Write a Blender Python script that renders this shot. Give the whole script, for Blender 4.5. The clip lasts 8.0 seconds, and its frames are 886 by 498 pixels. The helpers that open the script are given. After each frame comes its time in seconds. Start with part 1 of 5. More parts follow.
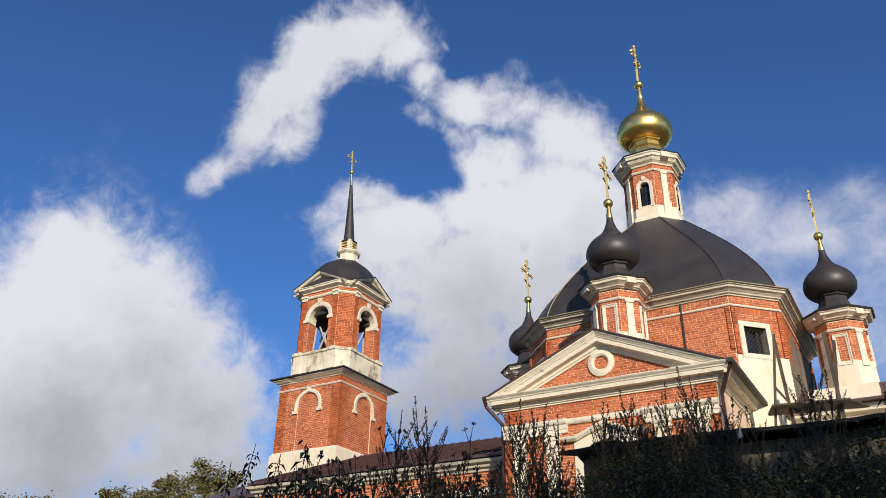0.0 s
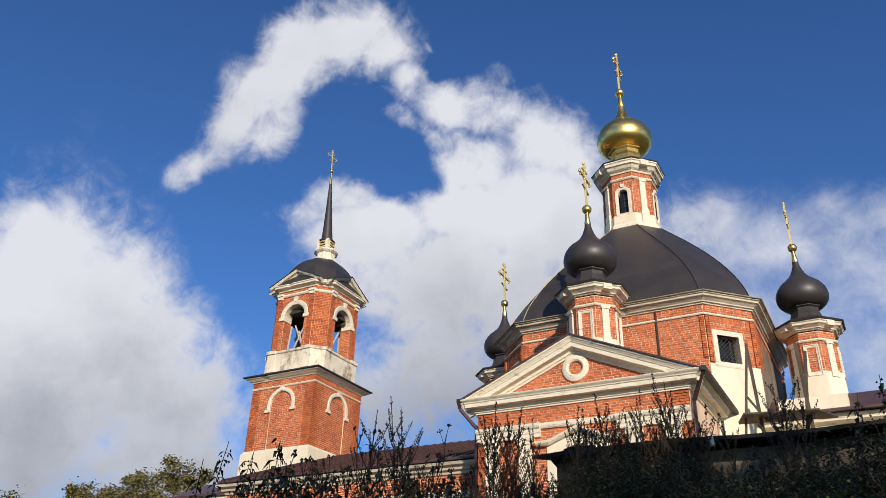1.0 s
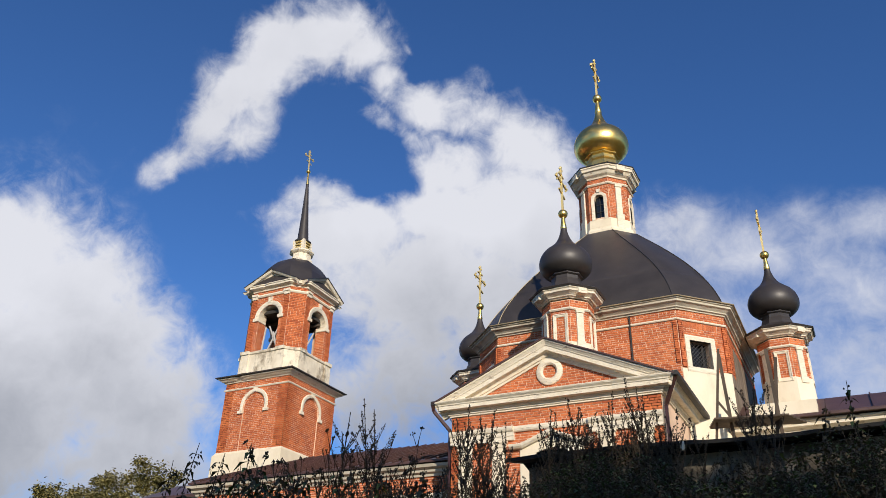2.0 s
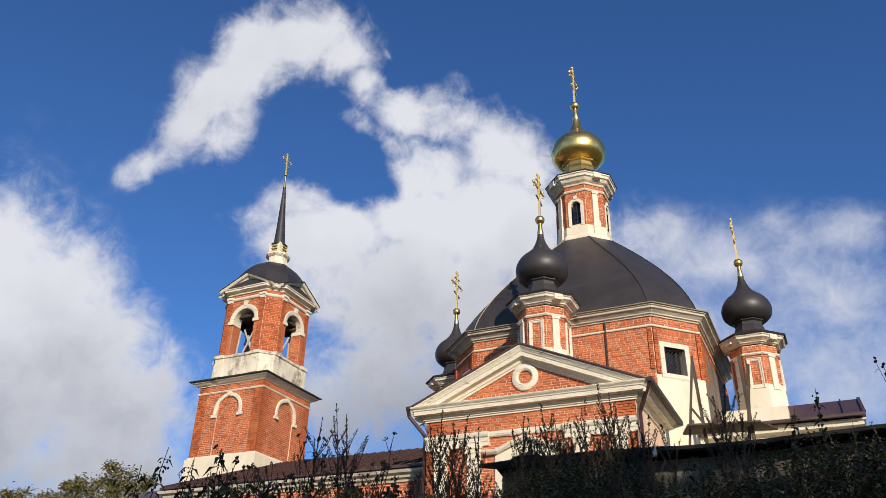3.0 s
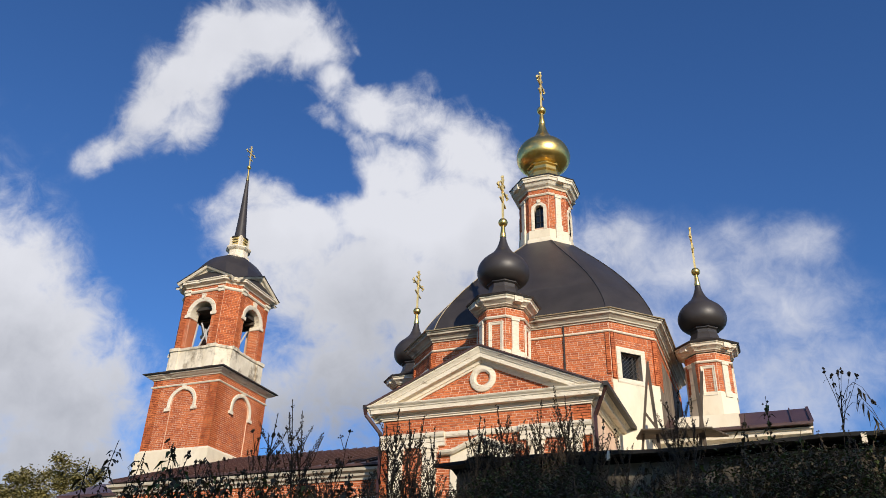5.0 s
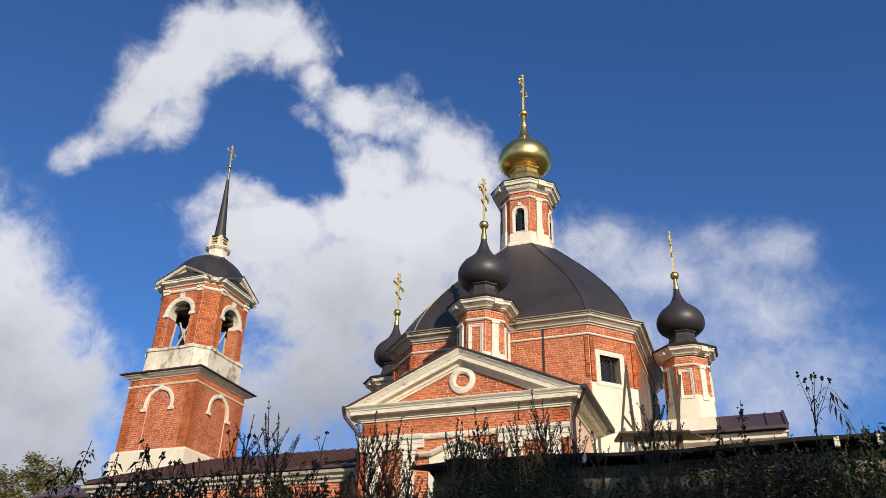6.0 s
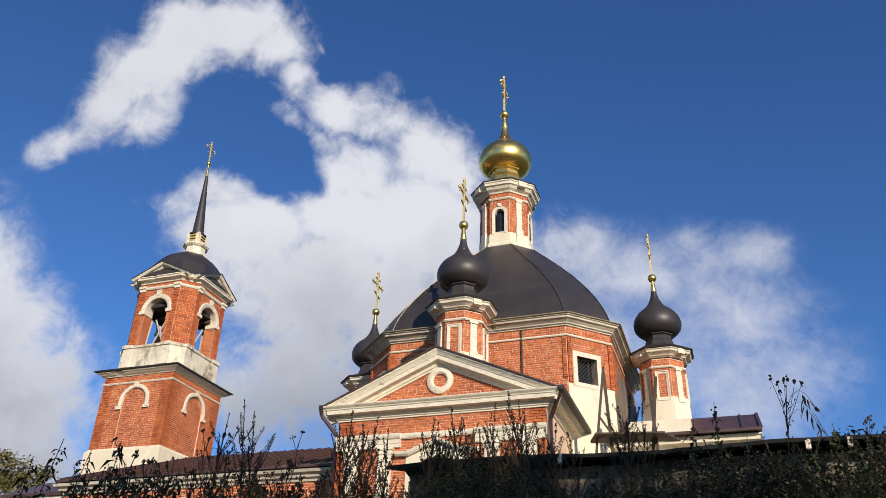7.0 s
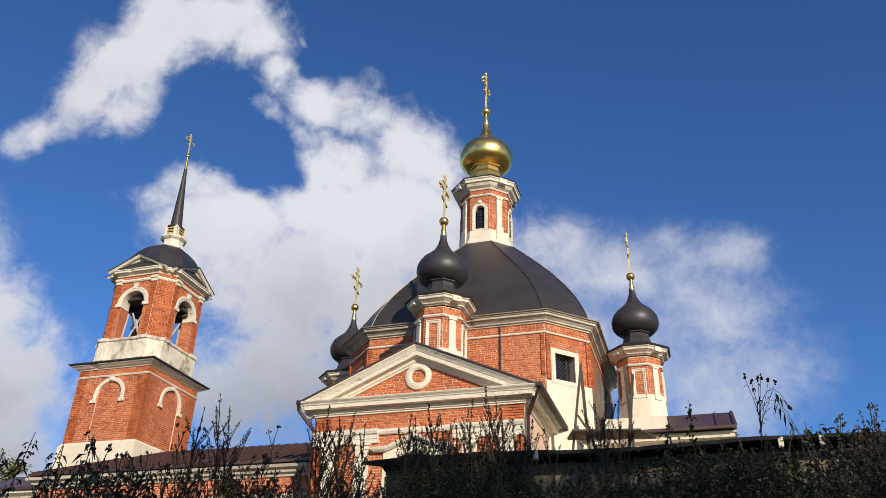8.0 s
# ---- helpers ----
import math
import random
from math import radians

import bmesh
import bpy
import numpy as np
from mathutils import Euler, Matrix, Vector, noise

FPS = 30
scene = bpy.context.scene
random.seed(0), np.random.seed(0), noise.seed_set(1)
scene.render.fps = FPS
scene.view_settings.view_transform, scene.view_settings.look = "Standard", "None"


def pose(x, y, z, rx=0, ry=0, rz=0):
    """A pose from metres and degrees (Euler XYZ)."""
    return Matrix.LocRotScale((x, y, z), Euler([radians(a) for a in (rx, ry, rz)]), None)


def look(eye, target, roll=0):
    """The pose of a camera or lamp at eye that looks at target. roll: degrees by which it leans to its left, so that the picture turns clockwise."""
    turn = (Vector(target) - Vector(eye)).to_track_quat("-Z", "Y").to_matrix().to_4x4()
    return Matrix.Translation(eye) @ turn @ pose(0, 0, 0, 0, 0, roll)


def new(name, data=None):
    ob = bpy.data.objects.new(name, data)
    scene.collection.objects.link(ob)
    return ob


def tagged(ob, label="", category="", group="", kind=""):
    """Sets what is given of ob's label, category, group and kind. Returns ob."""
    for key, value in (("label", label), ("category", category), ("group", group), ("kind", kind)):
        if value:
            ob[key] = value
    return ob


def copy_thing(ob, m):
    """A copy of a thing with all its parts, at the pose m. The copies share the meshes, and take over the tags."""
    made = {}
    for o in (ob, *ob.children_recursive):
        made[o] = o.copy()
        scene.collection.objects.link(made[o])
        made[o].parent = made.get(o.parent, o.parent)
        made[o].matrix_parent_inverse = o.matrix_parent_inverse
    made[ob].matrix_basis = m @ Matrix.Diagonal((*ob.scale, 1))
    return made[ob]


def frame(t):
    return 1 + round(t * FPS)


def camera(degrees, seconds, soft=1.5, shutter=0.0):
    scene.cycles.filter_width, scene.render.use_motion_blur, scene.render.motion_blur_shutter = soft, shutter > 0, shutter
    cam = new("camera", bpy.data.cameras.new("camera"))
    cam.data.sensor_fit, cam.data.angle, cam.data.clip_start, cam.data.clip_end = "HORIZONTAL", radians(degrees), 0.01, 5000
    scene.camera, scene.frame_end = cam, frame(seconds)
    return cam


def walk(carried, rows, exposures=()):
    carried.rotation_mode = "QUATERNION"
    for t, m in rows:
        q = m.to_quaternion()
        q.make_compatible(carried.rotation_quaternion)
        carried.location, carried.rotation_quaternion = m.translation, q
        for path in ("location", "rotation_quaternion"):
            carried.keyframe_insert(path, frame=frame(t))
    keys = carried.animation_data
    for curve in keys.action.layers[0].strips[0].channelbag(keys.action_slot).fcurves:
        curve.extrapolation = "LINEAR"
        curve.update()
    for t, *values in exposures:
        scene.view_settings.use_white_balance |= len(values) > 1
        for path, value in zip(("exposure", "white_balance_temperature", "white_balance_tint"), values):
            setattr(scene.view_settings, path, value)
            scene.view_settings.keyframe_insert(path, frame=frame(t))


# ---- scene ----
cam = camera(58.1, 8.0, soft=0.72)
PATH = [
    (0, (-0.012, 0.558, 1.862), (-0.935, 2.063, 2.801), 1.2),
    (0.5, (-0.022, 0.557, 1.861), (-0.921, 2.074, 2.804), 1.7),
    (1, (-0.031, 0.561, 1.86), (-0.905, 2.092, 2.805), 1.9),
    (1.5, (-0.03, 0.556, 1.861), (-0.877, 2.101, 2.807), 1.9),
    (3, (-0.006, 0.576, 1.865), (-0.774, 2.151, 2.829), 1.5),
    (3.5, (-0.005, 0.577, 1.866), (-0.747, 2.162, 2.834), 1.5),
    (4, (-0.007, 0.577, 1.866), (-0.729, 2.171, 2.835), 1.7),
    (4.5, (-0.009, 0.577, 1.865), (-0.712, 2.182, 2.831), 1.9),
    (6, (0.012, 0.584, 1.866), (-0.626, 2.212, 2.837), 1.8),
    (6.5, (0.014, 0.583, 1.868), (-0.6, 2.219, 2.84), 1.7),
    (7, (0.022, 0.581, 1.866), (-0.568, 2.226, 2.838), 1.7),
    (7.5, (0.029, 0.587, 1.866), (-0.538, 2.242, 2.834), 1.6),
    (8, (0.029, 0.589, 1.866), (-0.515, 2.254, 2.831), 1.6),
]
walk(cam, [(t, look(eye, aim, roll)) for t, eye, aim, roll in PATH])

# ==== world, sun and sky ====
SUN_AZ, SUN_EL = 141.0, 20.0   # degrees; azimuth clockwise from +y


def node(tree, kind, **inputs):
    nd = tree.nodes.new(kind)
    for key, value in inputs.items():
        slot = nd.inputs[int(key[1:])] if key[0] == "i" and key[1:].isdigit() else nd.inputs[key.replace("_", " ")]
        if isinstance(value, bpy.types.NodeSocket):
            tree.links.new(value, slot)
        else:
            slot.default_value = value
    return nd


def calc(tree, op, a, b=0.0, c=0.0, clamp=False):
    nd = node(tree, "ShaderNodeMath", i0=a, i1=b, i2=c)
    nd.operation, nd.use_clamp = op, clamp
    return nd.outputs[0]


def dotp(tree, a, vec):
    nd = node(tree, "ShaderNodeVectorMath", i0=a, i1=vec)
    nd.operation = "DOT_PRODUCT"
    return nd.outputs["Value"]


def mixc(tree, fac, a, b):
    nd = tree.nodes.new("ShaderNodeMix")
    nd.data_type = "RGBA"
    for slot, value in ((nd.inputs[0], fac), (nd.inputs[6], a), (nd.inputs[7], b)):
        if isinstance(value, bpy.types.NodeSocket):
            tree.links.new(value, slot)
        else:
            slot.default_value = value
    return nd.outputs[2]


def smooth(tree, x, lo, hi):
    nd = node(tree, "ShaderNodeMapRange", Value=x, From_Min=lo, From_Max=hi)
    nd.interpolation_type = "SMOOTHSTEP"
    return nd.outputs[0]


# Cumulus banks: u, v on a plane of the sky around one heading, half sizes, lean in degrees, weight
SKY_YAW, SKY_PITCH, SKY_ROLL = 24.4, 29.0, 1.7
WEST_BANK = [
    (-0.612, -0.017, 0.106, 0.089, 0, 1.30),
    (-0.524, -0.052, 0.079, 0.078, 0, 1.30),
    (-0.506, -0.120, 0.099, 0.078, 0, 1.30),
    (-0.456, -0.201, 0.103, 0.082, 0, 1.25),
    (-0.641, -0.148, 0.156, 0.184, 0, 1.30),
    (-0.478, -0.283, 0.135, 0.067, 0, 1.25),
    (-0.414, -0.070, 0.028, 0.016, 20, 0.50),
    (-0.389, 0.118, 0.041, 0.018, 32, 0.70),
    (-0.343, 0.160, 0.047, 0.031, 50, 1.00),
    (-0.304, 0.206, 0.050, 0.037, 45, 1.05),
    (-0.258, 0.249, 0.060, 0.041, 40, 1.15),
    (-0.198, 0.266, 0.064, 0.039, 5, 1.15),
    (-0.148, 0.245, 0.044, 0.041, -35, 1.05),
    (-0.122, 0.203, 0.028, 0.030, -50, 0.85),
    (-0.290, 0.146, 0.053, 0.034, 35, 0.80),
    (-0.091, 0.252, 0.007, 0.028, 35, 0.40),
]
MIDDLE_BANK = [
    (-0.067, 0.167, 0.044, 0.026, -20, 0.85),
    (-0.013, 0.153, 0.055, 0.033, -25, 0.95),
    (0.001, 0.196, 0.021, 0.017, -40, 0.36),
    (0.047, 0.118, 0.064, 0.043, -35, 1.10),
    (0.086, 0.093, 0.043, 0.035, -40, 0.95),
    (-0.035, 0.100, 0.053, 0.043, 0, 1.00),
    (-0.137, 0.153, 0.044, 0.018, -25, 0.70),
    (-0.091, 0.132, 0.032, 0.017, -30, 0.65),
    (-0.208, 0.064, 0.053, 0.024, -5, 0.90),
    (-0.258, 0.040, 0.043, 0.028, 0, 0.60),
    (-0.159, 0.011, 0.085, 0.044, 0, 1.25),
    (-0.060, 0.036, 0.078, 0.050, 0, 1.25),
    (0.026, 0.029, 0.099, 0.064, 0, 1.30),
    (-0.088, -0.056, 0.120, 0.078, 0, 1.28),
    (-0.102, -0.148, 0.103, 0.099, 0, 1.10),
    (-0.169, -0.184, 0.064, 0.064, 0, 0.62),
    (-0.215, -0.028, 0.050, 0.050, 0, 0.75),
    (0.011, -0.084, 0.099, 0.099, 0, 1.10),
    (-0.322, 0.043, 0.050, 0.028, 0, 0.36),
]
EAST_BANK = [
    (0.238, 0.008, 0.085, 0.043, -5, 0.62),
    (0.323, -0.028, 0.106, 0.053, 0, 0.62),
    (0.401, -0.006, 0.078, 0.050, 10, 0.55),
    (0.468, 0.015, 0.067, 0.039, 10, 0.66),
    (0.451, -0.070, 0.120, 0.078, 0, 0.62),
    (0.465, -0.169, 0.128, 0.092, 0, 0.58),
    (0.245, -0.091, 0.128, 0.092, 0, 0.60),
    (0.359, -0.141, 0.156, 0.099, 0, 0.56),
    (0.550, -0.127, 0.099, 0.078, 0, 0.45),
]
# clear gaps in the banks
GAPS = [
    (-0.208, 0.160, 0.043, 0.024, 0, 0.34),
    (-0.152, 0.128, 0.043, 0.024, -20, 0.30),
    (-0.120, 0.075, 0.038, 0.020, 10, 0.50),
    (-0.233, 0.125, 0.023, 0.028, -20, 0.36),
    (-0.060, 0.217, 0.021, 0.018, 0, 0.30),
    (-0.329, 0.064, 0.050, 0.028, 20, 0.30),
]
CLOUDS = WEST_BANK + MIDDLE_BANK + EAST_BANK
world = bpy.data.worlds.new("sky")
scene.world = world
world.use_nodes = True
wt = world.node_tree
wt.nodes.clear()
sky = wt.nodes.new("ShaderNodeTexSky")
sky.sky_type, sky.sun_disc = "NISHITA", False
sky.sun_elevation, sky.sun_rotation = radians(SUN_EL), radians(SUN_AZ)
sky.air_density, sky.dust_density, sky.ozone_density = 1.0, 0.2, 2.5
heading = wt.nodes.new("ShaderNodeTexCoord").outputs["Generated"]
turn = (pose(0, 0, 0, 90 + SKY_PITCH, 0, SKY_YAW) @ pose(0, 0, 0, 0, 0, SKY_ROLL)).to_3x3()
ahead = dotp(wt, heading, -turn.col[2])
safe = calc(wt, "MAXIMUM", ahead, 0.15)
warp = node(wt, "ShaderNodeTexNoise", Vector=heading, Scale=9.0, Detail=6.0, Roughness=0.6)
off = node(wt, "ShaderNodeVectorMath", i0=warp.outputs["Color"], i1=(0.5, 0.5, 0.5))
off.operation = "SUBTRACT"
cu = calc(wt, "ADD", calc(wt, "DIVIDE", dotp(wt, heading, turn.col[0]), safe), calc(wt, "MULTIPLY", dotp(wt, off.outputs[0], (1, 0, 0)), 0.06))
cv = calc(wt, "ADD", calc(wt, "DIVIDE", dotp(wt, heading, turn.col[1]), safe), calc(wt, "MULTIPLY", dotp(wt, off.outputs[0], (0, 1, 0)), 0.06))
def puff_at(u, v, a, b, lean, weight):
    c, s = math.cos(radians(lean)), math.sin(radians(lean))
    du, dv = calc(wt, "SUBTRACT", cu, u), calc(wt, "SUBTRACT", cv, v)
    p = calc(wt, "ADD", calc(wt, "MULTIPLY", du, c / a), calc(wt, "MULTIPLY", dv, s / a))
    q = calc(wt, "ADD", calc(wt, "MULTIPLY", du, -s / b), calc(wt, "MULTIPLY", dv, c / b))
    r2 = calc(wt, "ADD", calc(wt, "MULTIPLY", p, p), calc(wt, "MULTIPLY", q, q))
    return calc(wt, "MULTIPLY", calc(wt, "EXPONENT", calc(wt, "MULTIPLY", r2, -0.75)), weight)


bulk = 0.0
for row in CLOUDS:
    bulk = calc(wt, "SMOOTH_MAX", bulk, puff_at(*row), 0.16)
for row in GAPS:
    bulk = calc(wt, "SUBTRACT", bulk, puff_at(*row))
billow = node(wt, "ShaderNodeTexNoise", Vector=heading, Scale=9.0, Detail=9.0, Roughness=0.6, Distortion=0.35).outputs[0]
wisp = node(wt, "ShaderNodeTexNoise", Vector=heading, Scale=30.0, Detail=7.0, Roughness=0.64, Distortion=0.5).outputs[0]
calm = smooth(wt, cu, 0.32, 0.12)
stir = calc(wt, "ADD", calc(wt, "MULTIPLY", calc(wt, "SUBTRACT", billow, 0.5), 1.3), calc(wt, "MULTIPLY", calc(wt, "SUBTRACT", wisp, 0.5), 0.85))
front = smooth(wt, ahead, 0.15, 0.4)
roam = node(wt, "ShaderNodeTexNoise", Vector=heading, Scale=2.2, Detail=8.0, Roughness=0.6).outputs[0]
loose = calc(wt, "MULTIPLY", calc(wt, "SUBTRACT", 1.0, front), calc(wt, "MULTIPLY", calc(wt, "SUBTRACT", roam, 0.48), 4.0))
stir = calc(wt, "MULTIPLY", stir, calc(wt, "ADD", 0.5, calc(wt, "MULTIPLY", calm, 0.5)))
stir = calc(wt, "MULTIPLY", stir, calc(wt, "ADD", 0.3, calc(wt, "MULTIPLY", smooth(wt, bulk, 0.12, 0.36), 0.7)))
mass = calc(wt, "ADD", calc(wt, "ADD", calc(wt, "MULTIPLY", bulk, front), loose), stir)
cover = smooth(wt, mass, 0.17, 0.94)
thick = smooth(wt, calc(wt, "ADD", calc(wt, "MULTIPLY", mass, 0.3), calc(wt, "MULTIPLY", cv, -2.3)), 0.35, 1.1)
broad = node(wt, "ShaderNodeTexNoise", Vector=heading, Scale=6.0, Detail=5.0, Roughness=0.5).outputs[0]
core = calc(wt, "MULTIPLY", calc(wt, "EXPONENT", calc(wt, "MULTIPLY", calc(wt, "POWER", calc(wt, "ABSOLUTE", calc(wt, "ADD", cu, 0.06)), 2.0), -22.0)), smooth(wt, cv, 0.06, -0.1))
thick = calc(wt, "ADD", thick, calc(wt, "MULTIPLY", core, 0.7))
grey = calc(wt, "ADD", calc(wt, "MULTIPLY", thick, 0.75), calc(wt, "MULTIPLY", calc(wt, "SUBTRACT", broad, 0.5), 0.95), clamp=True)
cloud = mixc(wt, grey, (9.2, 9.3, 9.95, 1), (4.0, 4.2, 4.75, 1))
clear = node(wt, "ShaderNodeVectorMath", i0=sky.outputs[0], i1=(0.58, 0.97, 1.54))
clear.operation = "MULTIPLY"
whole = mixc(wt, calc(wt, "MULTIPLY", cover, 0.97), clear.outputs[0], cloud)
bg = node(wt, "ShaderNodeBackground", Color=whole, Strength=0.076)
wo = wt.nodes.new("ShaderNodeOutputWorld")
wt.links.new(bg.outputs[0], wo.inputs[0])

sun = new("sun", bpy.data.lights.new("sun", "SUN"))
sun.data.energy, sun.data.angle, sun.data.color = 4.5, radians(0.55), (1.0, 0.88, 0.72)
a, e = radians(SUN_AZ), radians(SUN_EL)
SUN_DIR = Vector((math.sin(a) * math.cos(e), math.cos(a) * math.cos(e), math.sin(e)))
sun.matrix_world = look(SUN_DIR * 100, (0, 0, 0))
scene.view_settings.exposure = 0.15

# ==== materials ====
def material(name, low, high, rough=0.8, scale=4.0, fine=40.0, bump=0.25, metallic=0.0, stain=None, stain_at=(0.55, 0.7), vary="", spread=0.0, stretch=(1, 1, 1), dist=0.01):
    """Two scales of noise between the colours low and high, an optional stain colour, and a fine relief."""
    m = bpy.data.materials.new(name)
    m.use_nodes = True
    t = m.node_tree
    b = t.nodes["Principled BSDF"]
    place = node(t, "ShaderNodeVectorMath", i0=t.nodes.new("ShaderNodeNewGeometry").outputs["Position"], i1=stretch)
    place.operation = "MULTIPLY"
    place = place.outputs[0]
    wide = node(t, "ShaderNodeTexNoise", Vector=place, Scale=scale, Detail=5.0, Roughness=0.6).outputs[0]
    grain = node(t, "ShaderNodeTexNoise", Vector=place, Scale=fine, Detail=4.0, Roughness=0.65).outputs[0]
    f = calc(t, "ADD", calc(t, "MULTIPLY", smooth(t, wide, 0.3, 0.7), 0.6), calc(t, "MULTIPLY", grain, 0.4), clamp=True)
    if vary:
        own = t.nodes.new("ShaderNodeObjectInfo").outputs["Random"] if vary == "object" else t.nodes.new("ShaderNodeNewGeometry").outputs["Random Per Island"]
        f = calc(t, "ADD", calc(t, "MULTIPLY", f, 1 - spread), calc(t, "MULTIPLY", own, spread), clamp=True)
    colour = mixc(t, f, (*low, 1), (*high, 1))
    if stain:
        patch = node(t, "ShaderNodeTexNoise", Vector=place, Scale=scale * 0.45, Detail=8.0, Roughness=0.7).outputs[0]
        colour = mixc(t, smooth(t, patch, *stain_at), colour, (*stain, 1))
    t.links.new(colour, b.inputs["Base Color"])
    b.inputs["Metallic"].default_value = metallic
    t.links.new(calc(t, "ADD", rough - 0.06, calc(t, "MULTIPLY", grain, 0.14), clamp=True), b.inputs["Roughness"])
    if bump:
        bp = node(t, "ShaderNodeBump", Strength=bump, Distance=dist, Height=calc(t, "ADD", grain, calc(t, "MULTIPLY", wide, 0.6)))
        t.links.new(bp.outputs[0], b.inputs["Normal"])
    return m


BRICK = material("brick_laid", (0.26, 0.048, 0.016), (0.66, 0.195, 0.062), 0.85, 0.9, 30, 0.3, stain=(0.14, 0.05, 0.035), stain_at=(0.62, 0.82), vary="island", spread=0.55)
BRICK_ONE = material("brick_single", (0.26, 0.048, 0.016), (0.66, 0.195, 0.062), 0.85, 0.9, 30, 0.3, stain=(0.14, 0.05, 0.035), stain_at=(0.62, 0.82), vary="object", spread=0.55)
MORTAR = material("lime_mortar", (0.56, 0.37, 0.25), (0.78, 0.57, 0.41), 0.9, 1.2, 45, 0.4, stain=(0.34, 0.20, 0.14))
OLD_PLASTER = material("stained_limewash", (0.58, 0.50, 0.37), (0.80, 0.73, 0.58), 0.85, 3.0, 22, 0.5, stain=(0.24, 0.19, 0.13), stain_at=(0.5, 0.66), stretch=(1, 1, 0.6))
PLASTER = material("cream_limewash", (0.66, 0.57, 0.41), (0.79, 0.71, 0.55), 0.85, 1.3, 18, 0.35, stain=(0.42, 0.33, 0.23), stain_at=(0.53, 0.74), stretch=(1, 1, 0.45))
TRIM = material("white_lime_trim", (0.62, 0.54, 0.40), (0.81, 0.74, 0.60), 0.85, 9.0, 34, 0.6, stain=(0.33, 0.26, 0.19), stain_at=(0.56, 0.70), stretch=(0.6, 0.6, 2.8), dist=0.02)
GREY_TRIM = material("grey_lime_trim", (0.36, 0.32, 0.25), (0.62, 0.56, 0.44), 0.9, 1.8, 24, 0.4, stain=(0.22, 0.19, 0.15), stain_at=(0.5, 0.7))
BLACK_METAL = material("black_sheet_metal", (0.026, 0.022, 0.021), (0.048, 0.041, 0.038), 0.46, 1.6, 22, 0.12, stain=(0.066, 0.055, 0.05), stain_at=(0.58, 0.8))
BROWN_METAL = material("brown_sheet_metal", (0.05, 0.025, 0.021), (0.10, 0.052, 0.043), 0.42, 1.4, 25, 0.15, stain=(0.05, 0.028, 0.025))
GOLD = material("gilded_sheet", (0.98, 0.62, 0.15), (1.0, 0.74, 0.27), 0.30, 3.0, 9, 0.05, metallic=1.0)
OLD_GOLD = material("weathered_gilding", (0.78, 0.58, 0.22), (0.95, 0.76, 0.34), 0.42, 4.0, 20, 0.1, metallic=0.55)
DARK_WASH = material("dark_streaked_limewash", (0.06, 0.045, 0.032), (0.30, 0.23, 0.16), 0.9, 2.5, 24, 0.4, stain=(0.5, 0.44, 0.33), stain_at=(0.62, 0.72), stretch=(1, 1, 0.25))
WOOD = material("grey_weathered_board", (0.04, 0.03, 0.022), (0.115, 0.085, 0.06), 0.85, 3.0, 30, 0.4, stretch=(1, 1, 0.3))
EAVE_METAL = material("pale_eave_sheet", (0.22, 0.17, 0.10), (0.46, 0.38, 0.24), 0.45, 3, 30, 0.2)
PIPE = material("dark_brown_pipe", (0.03, 0.012, 0.011), (0.07, 0.03, 0.026), 0.35, 4, 30, 0.1)
IRON = material("black_iron", (0.015, 0.014, 0.013), (0.045, 0.04, 0.036), 0.6, 8, 60, 0.2)
STEEL = material("painted_frame_steel", (0.40, 0.40, 0.40), (0.62, 0.61, 0.58), 0.5, 6, 50, 0.1)
BRONZE = material("dark_bell_bronze", (0.03, 0.035, 0.03), (0.09, 0.085, 0.06), 0.45, 6, 40, 0.1, metallic=0.7)
DARK = material("dark_interior", (0.02, 0.018, 0.016), (0.05, 0.045, 0.04), 0.95, 2, 20, 0.1)
FELT = material("tarred_felt", (0.006, 0.006, 0.006), (0.016, 0.015, 0.014), 0.95, 3, 40, 0.3)
SOIL = material("soil_and_grass", (0.03, 0.035, 0.015), (0.09, 0.085, 0.04), 0.95, 0.5, 9, 0.6, stain=(0.05, 0.07, 0.02))
WEED_STEM = material("dry_stem", (0.03, 0.021, 0.013), (0.075, 0.05, 0.03), 0.85, 5, 40, 0.1)
WEED_DARK = material("withered_seed_head", (0.03, 0.022, 0.012), (0.095, 0.066, 0.034), 0.9, 6, 50, 0.1, vary="island", spread=0.6)
LEAF = material("weed_leaf", (0.03, 0.05, 0.009), (0.10, 0.13, 0.026), 0.65, 2, 30, 0.1, vary="island", spread=0.7)
LEAF_DRY = material("withered_leaf", (0.04, 0.032, 0.014), (0.12, 0.088, 0.038), 0.8, 2, 30, 0.1, vary="island", spread=0.7)
TREE_LEAF = material("autumn_tree_leaf", (0.10, 0.105, 0.033), (0.33, 0.265, 0.09), 0.7, 0.8, 12, 0.0, vary="island", spread=0.6)
BARK = material("tree_bark", (0.06, 0.05, 0.04), (0.16, 0.14, 0.11), 0.9, 4, 30, 0.4)
GLASS = bpy.data.materials.new("dark_window_glass")
GLASS.use_nodes = True
GLASS.node_tree.nodes["Principled BSDF"].inputs["Base Color"].default_value = (0.012, 0.016, 0.02, 1)
GLASS.node_tree.nodes["Principled BSDF"].inputs["Roughness"].default_value = 0.08


# ==== building helpers ====
ROOT = {}


def thing(name, at, label, category, group="", kind=""):
    ob = tagged(new(name), label, category, group, kind)
    ob.location = at
    ROOT[ob] = Vector(at)
    return ob


